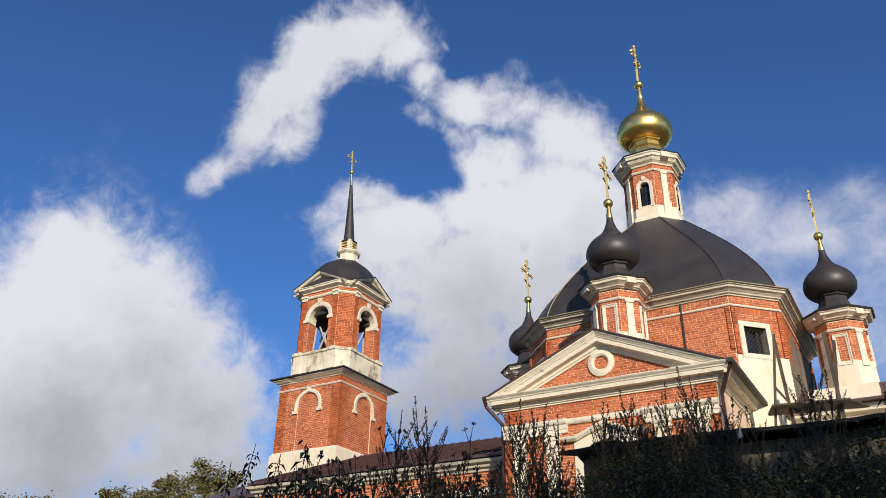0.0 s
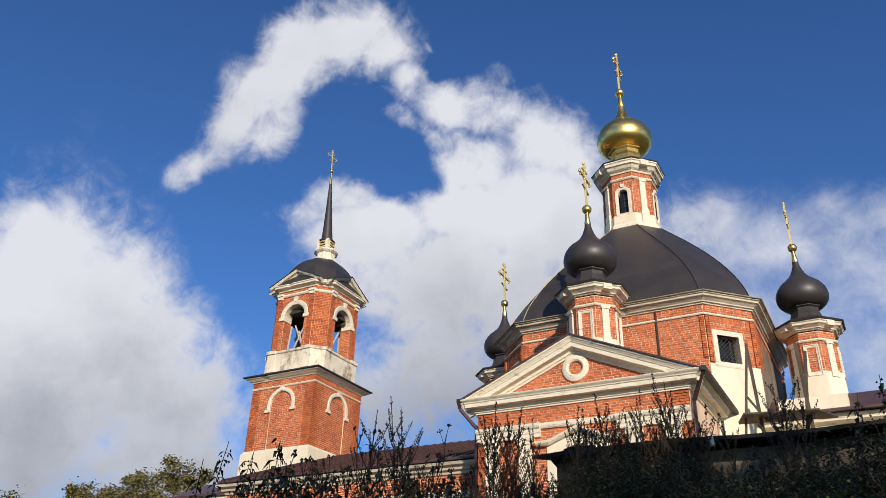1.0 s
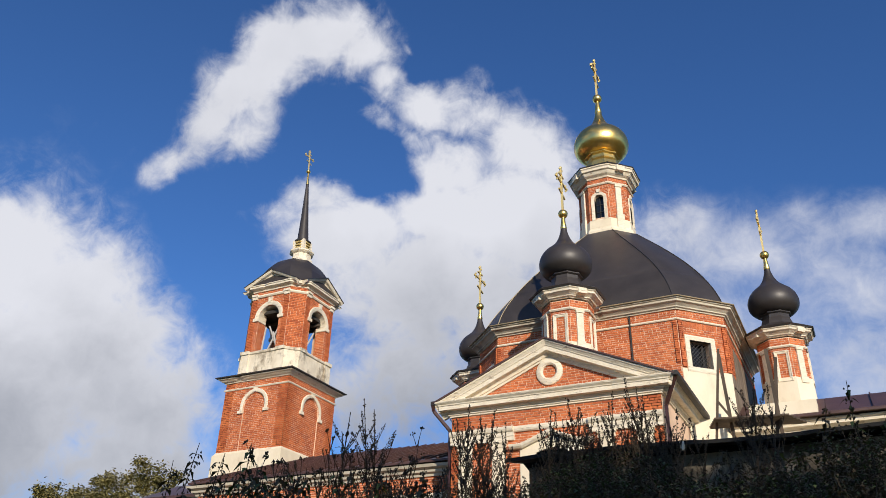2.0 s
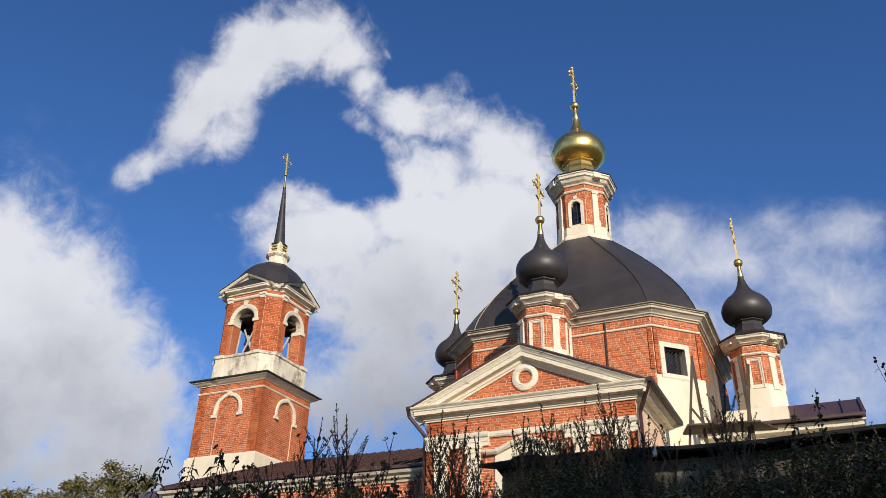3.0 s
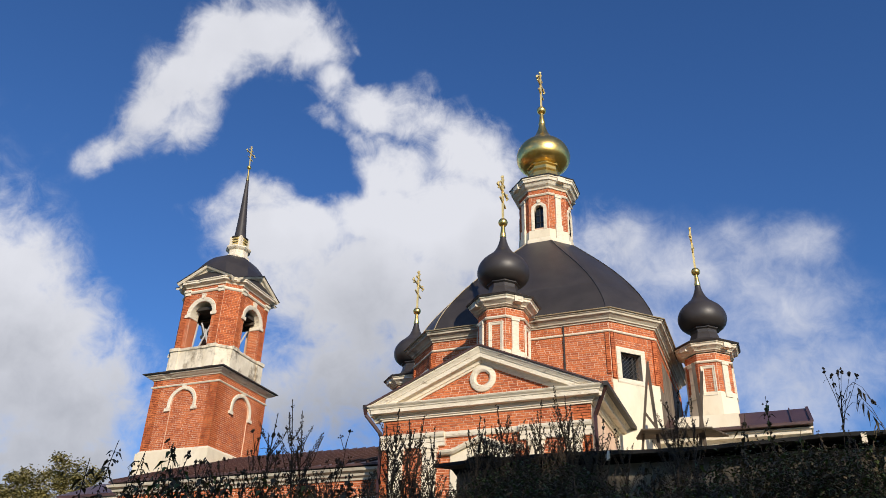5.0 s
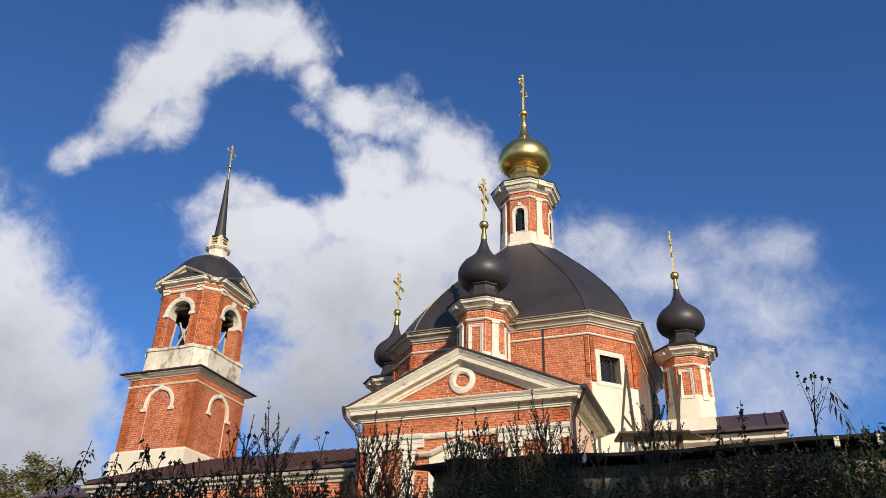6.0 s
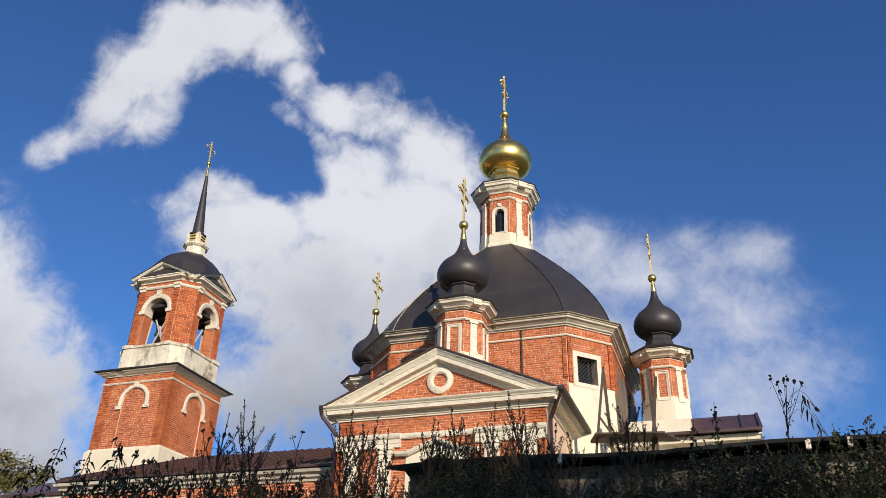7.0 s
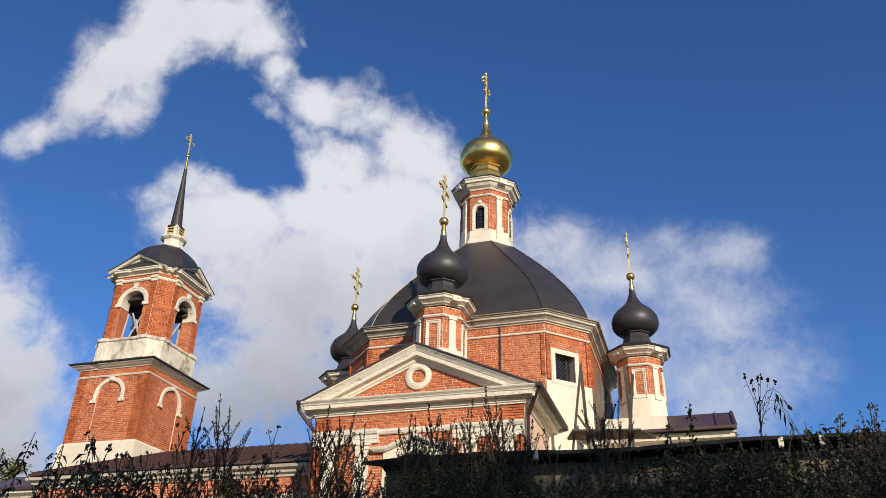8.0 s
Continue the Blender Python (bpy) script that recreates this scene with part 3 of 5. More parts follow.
def gable_spans(v):
    half = W / 2 - (v - 9.36) / slope - 0.62
    hole = math.sqrt(max(0.0, 0.22 ** 2 - (v - RZ) ** 2))
    outer = math.sqrt(max(0.0, 0.40 ** 2 - (v - RZ) ** 2))
    if outer <= 0:
        return [(W / 2 - half, W / 2 + half)]
    bits = [(W / 2 - half, W / 2 - outer), (W / 2 + outer, W / 2 + half)]
    return bits + ([(W / 2 - hole, W / 2 + hole)] if hole > 0.05 else [])


def tilted(a, b, h):
    return ARM_TO(a, b, h - 0.06)


ARM_M = m
GABLE = lay_bricks(gable_spans, 9.36, 10.52, tilted, 78)

# Lower east arm behind, with its roof and cornice
east = thing("chancel", (-1.0, 30.0, YARD), "low limewashed chancel with brown metal roof", "building")
EX1, EY0, EY1 = 0.85, 26.75, 33.25
epath = [(-3.2, EY0), (EX1, EY0), (EX1, EY1), (-3.2, EY1)]
for k in range(3):
    p0, p1 = epath[k], epath[k + 1]
    bm = prism(bmesh.new(), [(0, YARD), ((Vector(p1) - Vector(p0)).length, YARD), ((Vector(p1) - Vector(p0)).length, 8.9), (0, 8.9)], -0.5, 0, upright(p0, p1))
    part("wall", bm, PLASTER, east)
prof = [(-0.1, 8.35), (0.06, 8.35), (0.07, 8.44), (0.15, 8.47), (0.17, 8.55), (0.18, 8.6), (0.3, 8.66), (0.38, 8.68), (0.38, 8.78), (0.44, 8.81), (0.44, 8.86), (-0.1, 8.92)]
part("cornice", sweep(bmesh.new(), [(o, h + 0.2) for o, h in prof], epath, worn=0.008), TRIM, east, "cream moulded cornice")
bm = bmesh.new()
prism(bm, [(26.2, 9.1), (26.18, 9.16), (28.0, 10.13), (32.0, 10.13), (33.82, 9.16), (33.8, 9.1)], -3.4, 1.3, lambda a, b, h: (h, a, b))
roof = part("roof", bm, BROWN_METAL, east, "brown sheet metal roof")
bm = bmesh.new()
for y0, z0, y1, z1 in ((26.15, 9.18, 28.0, 10.16),):
    bar(bm, (1.28, y0, z0), (1.28, y1, z1), 0.09, 0.05)
    bar(bm, (0.75, y0, z0), (0.75, y1, z1), 0.04, 0.05)
part("verge", bm, BROWN_METAL, roof, "raised verge strip")
bm = bmesh.new()
bar(bm, (-3.2, 26.14, 9.13), (1.3, 26.14, 9.13), 0.1, 0.08)
part("gutter", bm, BROWN_METAL, east)
# plinths under the side turrets
plinth = thing("turret_plinth", (CX + 6, CY, 8.7), "cream limewashed octagonal plinth under a corner turret", "plinth", "turret plinths")
part("block", prism(bmesh.new(), octagon((CX + 6, CY), 1.0), 8.0, 10.42), PLASTER, plinth)
copy_thing(plinth, pose(CX - 6, CY, 8.7))
part_roof = prism(bmesh.new(), [(CX - 9, CY - 1.6), (CX - 3, CY - 1.6), (CX - 3, CY + 1.6), (CX - 9, CY + 1.6)], YARD, 8.8)
foot = thing("low_plinth", (CX + 6, 27.8, 9.0), "low cream limewashed step before a corner turret", "plinth")
part("block", box(bmesh.new(), CX + 4.9, CX + 6.85, 26.35, 29.3, 8.95, 9.66), PLASTER, foot)
west = thing("west_link", (CX - 6, CY, YARD), "limewashed wall block joining nave and domed core", "building")
part("wall", part_roof, PLASTER, west)


# ==== onion turrets and lantern ====
def cross_mesh(c, z0, height, parent, mat):
    """An ornate three-barred cross whose arms run north and south."""
    x, y = c
    bm = bmesh.new()
    w = height * 0.038
    top = z0 + height
    bar(bm, (x, y, z0), (x, y, top), w)
    zc = z0 + height * 0.66
    half = height * 0.29
    bar(bm, (x, y - half, zc), (x, y + half, zc), w * 0.9)
    bar(bm, (x, y - half * 0.45, zc + height * 0.16), (x, y + half * 0.45, zc + height * 0.16), w * 0.8)
    bar(bm, (x, y - half * 0.55, zc - height * 0.22), (x, y + half * 0.55, zc - height * 0.30), w * 0.8)
    for yy, zz in ((y - half, zc), (y + half, zc), (y, top)):
        ball(bm, (x, yy, zz), w * 0.8, 8)
        d = 1 if zz == top else 0
        for s in (-1, 1):
            ball(bm, (x, yy + (s * w * 1.5 if d else -math.copysign(w * 1.1, yy - y)), zz + (-w * 1.2 if d else s * w * 1.5)), w * 0.6, 8)
    for sy in (-1, 1):
        for sz in (-1, 1):
            bar(bm, (x, y + sy * w * 0.4, zc + sz * w * 0.4), (x, y + sy * half * 0.3, zc + sz * half * 0.3), w * 0.35)
    return part("cross", bm, mat, parent, "thin gilded ornate cross")


def octagon_walls(root, c, apo, z0, z1, holes, seed, brick_low):
    """Eight walls of brick; holes by side: (half width, low, high)."""
    pts = octagon(c, apo)
    verts, faces = [], []
    for i in range(8):
        p0, p1 = pts[i], pts[(i + 1) % 8]
        wide = (Vector(p1) - Vector(p0)).length
        to = upright(p0, p1)
        bm = bmesh.new()
        m = wide / 2
        if i in holes:
            hw, lo, hi = holes[i]
            poly = [(0, lo), (m - hw, lo), (m - hw, hi - hw)] + arc((m, hi - hw), hw, 180, 0, 12)[1:-1] + [(m + hw, hi - hw), (m + hw, lo), (wide, lo), (wide, z1), (0, z1)]
            prism(bm, poly, -0.22, 0, to)
            prism(bm, [(0, z0), (wide, z0), (wide, lo), (0, lo)], -0.22, 0, to)
        else:
            prism(bm, [(0, z0), (wide, z0), (wide, z1), (0, z1)], -0.22, 0, to)
        part("wall", bm, MORTAR, root)
        hole = [(m - holes[i][0] - 0.1, m + holes[i][0] + 0.1, holes[i][1] - 0.1, holes[i][2] + 0.05)] if i in holes else []
        bricks_mesh(lay_bricks(around(0, wide, hole), brick_low, z1 - 0.02, to, seed + i), to, verts, faces)
    solid("brickwork", verts, faces, BRICK, root, kind="stuff")
    return pts


def settle(root, dz):
    """Lowers all that is built so far of a thing."""
    for ob in root.children_recursive:
        for v in ob.data.vertices:
            v.co.z += dz


def onion_top(root, c, z, s, gold, height, drop):
    """Neck, onion, collar, ball and cross; z is the neck's foot, s the size."""
    shell = GOLD if gold else BLACK_METAL
    neck = lathe(bmesh.new(), [(0.66 * s, z - drop), (0.60 * s, z - drop + 0.04), (0.55 * s, z + 0.05 * s), (0.5 * s, z + 0.18 * s), (0.5 * s, z + 0.30 * s), (0.57 * s, z + 0.34 * s), (0.57 * s, z + 0.42 * s), (0.5 * s, z + 0.46 * s)], c, 8, radians(22.5))
    part("neck", neck, shell, root)
    pts = [(0.5, 0.36), (0.72, 0.42), (0.93, 0.6), (1.0, 0.84), (0.95, 1.08), (0.8, 1.3), (0.58, 1.48), (0.38, 1.66), (0.24, 1.88), (0.15, 2.12), (0.115, 2.3)]
    bm = lathe(bmesh.new(), [(r * s * 0.9, z + h * s) for r, h in curve_profile(pts, 4)], c, 48)
    part("onion", bm, shell, root, "gilded onion dome" if gold else "black sheet metal onion dome", smoothed=True)
    zt = z + 2.28 * s
    collar = lathe(bmesh.new(), [(0.11 * s, zt), (0.12 * s, zt + 0.03), (0.085 * s, zt + 0.25 * s), (0.06 * s, zt + 0.52 * s)], c, 16)
    part("collar", collar, GOLD, root, "gilded collar", smoothed=True)
    zb = zt + 0.62 * s
    part("orb", ball(bmesh.new(), (*c, zb), 0.17 * s if not gold else 0.16 * s, 24), GOLD, root, "gilded orb", smoothed=True)
    cross_mesh(c, zb + 0.1 * s, height - zb - 0.1 * s, root, OLD_GOLD)


def turret(c):
    z = 10.4
    root = thing("corner_turret", (*c, z), "slim red brick turret with cream pilasters and black onion dome", "turret", "corner turrets")
    pts = octagon_walls(root, c, 0.78, z, 12.95, {}, 11, 11.5)
    bm = sweep(bmesh.new(), [(-0.05, z - 0.02), (0.10, z - 0.02), (0.10, z + 0.1), (0.06, z + 0.14), (0.045, 11.45), (0.0, 11.5), (-0.05, 11.5)], pts, True)
    part("base", bm, PLASTER, root, "cream limewashed lower wall")
    for i in range(8):
        p0, p1 = pts[i], pts[(i + 1) % 8]
        wide = (Vector(p1) - Vector(p0)).length
        to, m = upright(p0, p1), wide / 2
        if i % 2:
            bm = sweep(bmesh.new(), [(0, -0.01), (0.0, 0.03), (0.035, 0.045), (0.06, 0.045), (0.075, 0.07), (0.10, 0.07), (0.11, -0.01)], [(m - 0.14, 11.45), (m - 0.14, 12.36), (m + 0.14, 12.36), (m + 0.14, 11.45)][::-1], True, to)
            part("panel_frame", bm, TRIM, root, "cream frame of a blind panel")
        else:
            bm = prism(bmesh.new(), [(m - 0.12, 11.3), (m + 0.12, 11.3), (m + 0.12, 12.6), (m - 0.12, 12.6)], -0.01, 0.06, to)
            prism(bm, [(m - 0.15, 11.3), (m + 0.15, 11.3), (m + 0.15, 11.52), (m - 0.15, 11.52)], -0.01, 0.085, to)
            prism(bm, [(m - 0.15, 12.5), (m + 0.15, 12.5), (m + 0.15, 12.6), (m - 0.15, 12.6)], -0.01, 0.09, to)
            part("pilaster", bm, TRIM, root, "cream pilaster")
            bm = prism(bmesh.new(), [(m - 0.15, 13.08), (m + 0.15, 13.08), (m + 0.15, 13.285), (m - 0.15, 13.285)], -0.01, 0.34, to)
            part("cornice_break", bm, TRIM, root)
    bm = sweep(bmesh.new(), [(-0.04, 12.58), (0.05, 12.58), (0.08, 12.62), (0.06, 12.66), (0.0, 12.67), (-0.04, 12.67)], pts, True)
    part("string_course", bm, TRIM, root)
    bm = sweep(bmesh.new(), [(-0.04, 13.0), (0.03, 13.0), (0.05, 13.03), (0.10, 13.04), (0.12, 13.07), (0.20, 13.12), (0.28, 13.16), (0.29, 13.22), (0.33, 13.25), (0.33, 13.29), (-0.04, 13.29)], pts, True, worn=0.008)
    part("cornice", bm, TRIM, root, "cream moulded octagonal cornice")
    bm = lathe(bmesh.new(), [(1.25, 13.285), (1.28, 13.33), (1.22, 13.37), (0.9, 13.48), (0.6, 13.66), (0.56, 13.7)], c, 8, radians(22.5))
    part("roof", bm, BLACK_METAL, root, "black sheet metal skirt roof")
    settle(root, -0.13)
    onion_top(root, c, 13.62, 1.0, False, 18.5, 0.14)
    return root


near_turret = turret((CX, CY - 6.05))
copy_thing(near_turret, pose(CX + 5.96, CY, 10.4))
copy_thing(near_turret, pose(CX - 6, CY, 10.4))
seat = thing("turret_plinth", (CX, CY - 6.05, 9.4), "cream limewashed octagonal plinth under a corner turret", "plinth", "turret plinths")
part("block", prism(bmesh.new(), octagon((CX, CY - 6.05), 0.9), 9.2, 10.42), PLASTER, seat)

lantern = thing("lantern", (CX, CY, 18.1), "red brick lantern with cream trim and golden onion dome", "lantern")
c = (CX, CY)
lp = octagon_walls(lantern, c, 1.05, 18.5, 21.5, {i: (0.2, 19.5, 20.62) for i in (1, 3, 5, 7)}, 31, 19.42)
bm = sweep(bmesh.new(), [(-0.05, 18.5), (0.16, 18.5), (0.15, 18.85), (0.05, 19.0), (0.04, 19.38), (0.0, 19.43), (-0.05, 19.43)], lp, True)
part("base", bm, PLASTER, lantern, "cream limewashed lower wall")
for i in range(8):
    p0, p1 = lp[i], lp[(i + 1) % 8]
    wide = (Vector(p1) - Vector(p0)).length
    to, m = upright(p0, p1), wide / 2
    if i % 2:
        path = [(m + 0.2, 19.4), (m + 0.2, 20.42)] + arc((m, 20.42), 0.2, 0, 180, 14)[1:-1] + [(m - 0.2, 20.42), (m - 0.2, 19.4)]
        bm = sweep(bmesh.new(), [(0, -0.18), (0.0, 0.04), (0.13, 0.06), (0.14, -0.01)], path, False, to)
        win = part("window", bm, TRIM, lantern, "cream arched window surround")
        prism(bm2 := bmesh.new(), [(m - 0.06, 20.72), (m + 0.06, 20.72), (m + 0.08, 20.88), (m - 0.08, 20.88)], 0, 0.09, to)
        part("keystone", bm2, TRIM, win)
        part("pane", box(bmesh.new(), m - 0.19, m + 0.19, 19.5, 20.6, -0.17, -0.155, to), GLASS, win, "dark window glass")
        bm = bmesh.new()
        bar(bm, to(m, 19.5, -0.13), to(m, 20.6, -0.13), 0.025)
        for zz in (19.85, 20.2):
            bar(bm, to(m - 0.19, zz, -0.13), to(m + 0.19, zz, -0.13), 0.025)
        part("glazing_bar", bm, IRON, win)
    else:
        bm = prism(bmesh.new(), [(m - 0.13, 19.35), (m + 0.13, 19.35), (m + 0.13, 21.1), (m - 0.13, 21.1)], -0.01, 0.07, to)
        prism(bm, [(m - 0.17, 18.9), (m + 0.17, 18.9), (m + 0.17, 19.62), (m - 0.17, 19.62)], -0.01, 0.11, to)
        prism(bm, [(m - 0.16, 20.98), (m + 0.16, 20.98), (m + 0.16, 21.1), (m - 0.16, 21.1)], -0.01, 0.1, to)
        part("pilaster", bm, TRIM, lantern, "cream pilaster")
        bm = prism(bmesh.new(), [(m - 0.19, 21.62), (m + 0.19, 21.62), (m + 0.19, 21.87), (m - 0.19, 21.87)], -0.01, 0.42, to)
        part("cornice_break", bm, TRIM, lantern)
bm = sweep(bmesh.new(), [(-0.04, 21.08), (0.05, 21.08), (0.09, 21.13), (0.06, 21.18), (0, 21.2), (-0.04, 21.2)], lp, True)
part("string_course", bm, TRIM, lantern)
bm = sweep(bmesh.new(), [(-0.04, 21.42), (0.05, 21.42), (0.08, 21.48), (0.2, 21.55), (0.27, 21.66), (0.34, 21.69), (0.35, 21.8), (0.39, 21.83), (0.39, 21.88), (-0.04, 21.88)], lp, True, worn=0.008)
part("cornice", bm, TRIM, lantern, "cream moulded octagonal cornice")
bm = lathe(bmesh.new(), [(1.58, 21.885), (1.60, 21.92), (1.15, 22.04), (1.1, 22.05)], c, 8, radians(22.5))
part("roof", bm, BLACK_METAL, lantern, "black sheet metal eave")
bm = lathe(bmesh.new(), [(1.12, 22.0), (1.08, 22.12), (0.95, 22.25), (0.72, 22.3)], c, 8, radians(22.5))
part("gilded_step", bm, GOLD, lantern, "gilded octagonal step")
settle(lantern, -0.42)
onion_top(lantern, c, 22.2, 1.36, True, 28.5, 0.42)

# ==== bell tower ====
TX, TY = -24.1, 30.0
tower = thing("bell_tower", (TX, TY, YARD), "red brick bell tower with cream belfry trim and black spire", "bell tower")


def square(h):
    return [(TX + h, TY - h), (TX + h, TY + h), (TX - h, TY + h), (TX - h, TY - h)]


low = square(1.84)
part("base", prism(bmesh.new(), square(1.95), YARD, 10.55), PLASTER, tower, "cream limewashed tower base")
bm = sweep(bmesh.new(), [(-0.1, 10.5), (0.11, 10.5), (0.0, 10.68), (-0.1, 10.68)], low, True)
part("base_slope", bm, PLASTER, tower)
verts, faces = [], []
for i in range(4):
    p0, p1 = low[i], low[(i + 1) % 4]
    to, wide = upright(p0, p1), 3.68
    m = wide / 2
    arch_in = arc((m, 12.72), 0.60, 0, 180, 18)
    bm = bmesh.new()
    prism(bm, [(0, 10.5), (m - 0.60, 10.5), (m - 0.60, 12.72)] + arch_in[::-1][1:-1] + [(m + 0.60, 12.72), (m + 0.60, 10.5), (wide, 10.5), (wide, 14.0), (0, 14.0)], -0.045, 0, to)
    prism(bm, [(0, 10.5), (wide, 10.5), (wide, 14.0), (0, 14.0)], -0.5, -0.045, to)
    part("wall", bm, MORTAR, tower)

    def niche(v, m=m):
        h = 0.60 if v < 12.72 else math.sqrt(max(0.0, 0.36 - (v - 12.72) ** 2))
        return [(m - h, m + h)] if h > 0.05 else []

    def flank(v, m=m, wide=wide):
        gap = niche(v)
        return [(0, gap[0][0]), (gap[0][1], wide)] if gap else [(0, wide)]

    bricks_mesh(lay_bricks(flank, 10.66, 13.98, to, 200 + i, 0.086, 0.28), to, verts, faces)
    bricks_mesh(lay_bricks(niche, 10.66, 13.3, to, 220 + i, 0.086, 0.28), lambda a, b, h, to=to: to(a, b, h - 0.045), verts, faces)
    path = [(m + 0.62, 12.5), (m + 0.62, 12.72)] + arc((m, 12.72), 0.62, 0, 180, 20)[1:-1] + [(m - 0.62, 12.72), (m - 0.62, 12.5)]
    bm = sweep(bmesh.new(), [(0, -0.08), (0, 0.045), (0.04, 0.06), (0.15, 0.065), (0.17, 0.02), (0.17, -0.01)], path, False, to)
    ap = part("blind_arch", bm, TRIM, tower, "cream arch band over a blind niche")
    bm = prism(bmesh.new(), [(m - 0.08, 13.36), (m + 0.08, 13.36), (m + 0.12, 13.56), (m - 0.12, 13.56)], 0, 0.085, to)
    part("keystone", bm, TRIM, ap)
    for s in (-1, 1):
        bm = prism(bmesh.new(), [(m + s * 0.73 - 0.14, 12.38), (m + s * 0.73 + 0.14, 12.38), (m + s * 0.73 + 0.14, 12.52), (m + s * 0.73 - 0.14, 12.52)], -0.01, 0.09, to)
        part("impost", bm, TRIM, ap)
solid("brickwork", verts, faces, BRICK, tower, kind="stuff")
bm = sweep(bmesh.new(), [(-0.05, 13.55), (0.04, 13.55), (0.07, 13.6), (0.03, 13.64), (-0.05, 13.64)], low, True)
part("string_course", bm, TRIM, tower, "thin cream string course")
bm = sweep(bmesh.new(), [(-0.1, 13.92), (0.05, 13.92), (0.08, 13.97), (0.15, 13.99), (0.25, 14.06), (0.30, 14.08), (0.30, 14.13), (-0.1, 14.13)], low, True, worn=0.014)
part("cornice", bm, TRIM, tower, "cream moulded cornice")
bm = sweep(bmesh.new(), [(-0.4, 14.14), (0.40, 14.14), (0.41, 14.18), (-0.4, 14.36)], low, True)
part("ledge_roof", bm, BLACK_METAL, tower, "black sheet metal ledge")
part("floor_slab", prism(bmesh.new(), square(1.7), 14.0, 14.3), MORTAR, tower)
# pedestal of the belfry
ped = cut_square((TX, TY), 1.76, 1.27)
bm = sweep(bmesh.new(), [(-0.3, 14.25), (0.0, 14.25), (0.0, 15.28), (0.05, 15.31), (0.07, 15.40), (0.02, 15.44), (-0.3, 15.44)], ped, True, worn=0.014)
part("pedestal", bm, OLD_PLASTER, tower, "cream limewashed belfry pedestal")
for i in (0, 2, 4, 6):
    p0, p1 = ped[i], ped[(i + 1) % 8]
    to, wide = upright(p0, p1), 2.54
    for a0, a1 in ((0.0, 0.46), (wide - 0.46, wide)):
        bm = bmesh.new()
        prism(bm, [(a0, 14.4), (a1, 14.4), (a1, 15.3), (a0, 15.3)], -0.05, 0.05, to)
        prism(bm, [(a0 - 0.03, 15.3), (a1 + 0.03, 15.3), (a1 + 0.03, 15.46), (a0 - 0.03, 15.46)], -0.05, 0.11, to)
        part("pedestal_block", bm, OLD_PLASTER, tower)
part("belfry_floor", prism(bmesh.new(), cut_square((TX, TY), 1.5, 1.0), 15.2, 15.42), DARK, tower)
# belfry: four arched faces, four cut corners
BQ, BP = 1.69, 1.12
bring = cut_square((TX, TY), BQ, BP)
verts, faces = [], []
SPRING, AR, SILL, BTOP = 17.18, 0.62, 15.42, 18.8
for i in range(8):
    p0, p1 = bring[i], bring[(i + 1) % 8]
    wide = (Vector(p1) - Vector(p0)).length
    to, m = upright(p0, p1), wide / 2
    bm = bmesh.new()
    if i % 2 == 0:
        head = arc((m, SPRING), AR, 180, 0, 18)
        prism(bm, [(0, SILL), (m - AR, SILL), (m - AR, SPRING)] + head[1:-1] + [(m + AR, SPRING), (m + AR, SILL), (wide, SILL), (wide, BTOP), (0, BTOP)], -0.55, 0, to)
        part("wall", bm, MORTAR, tower)

        def pier(v, m=m, wide=wide):
            h = AR if v < SPRING else math.sqrt(max(0.0, AR ** 2 - (v - SPRING) ** 2))
            return [(0, wide)] if h < 0.04 else [(0, m - h), (m + h, wide)]

        bricks_mesh(lay_bricks(pier, 15.46, 18.62, to, 230 + i, 0.086, 0.28), to, verts, faces)
        dv = (Vector(p1) - Vector(p0)).normalized()
        nv = Vector((dv.y, -dv.x))
        for side in (-1, 1):
            jamb = Vector(p0) + dv * (m + side * AR)
            ends = (jamb, jamb - nv * 0.54) if side < 0 else (jamb - nv * 0.54, jamb)
            tj = upright(*ends)
            bricks_mesh(lay_bricks(whole(0.0, 0.54), 15.46, 17.0, tj, 260 + i, 0.086, 0.28), tj, verts, faces)
        path = [(m + AR, SPRING - 0.02), (m + AR, SPRING)] + arc((m, SPRING), AR, 0, 180, 20)[1:-1] + [(m - AR, SPRING), (m - AR, SPRING - 0.02)]
        bm = sweep(bmesh.new(), [(-0.004, -0.5), (-0.004, 0.04), (0.05, 0.07), (0.2, 0.075), (0.22, 0.02), (0.1, -0.02), (0.1, -0.5)], path, False, to)
        arch = part("arch", bm, TRIM, tower, "cream arch band of a belfry opening", smoothed=True)
        bm = prism(bmesh.new(), [(m - 0.08, 17.92), (m + 0.08, 17.92), (m + 0.12, 18.2), (m - 0.12, 18.2)], 0, 0.1, to)
        part("keystone", bm, TRIM, arch)
        for s in (-1, 1):
            bm = prism(bmesh.new(), [(m + s * 0.74 - 0.16, 17.02), (m + s * 0.74 + 0.16, 17.02), (m + s * 0.74 + 0.16, 17.18), (m + s * 0.74 - 0.16, 17.18)], -0.5, 0.09, to)
            part("impost", bm, TRIM, arch)
    else:
        prism(bm, [(0, SILL), (wide, SILL), (wide, BTOP), (0, BTOP)], -0.45, 0, to)
        part("wall", bm, MORTAR, tower)
        bricks_mesh([(a, b, c0, d, w + 0.03) for a, b, c0, d, w in lay_bricks(whole(0, wide), 15.46, 18.62, to, 240 + i, 0.086, 0.28)], to, verts, faces)
solid("brickwork", verts, faces, BRICK, tower, kind="stuff")
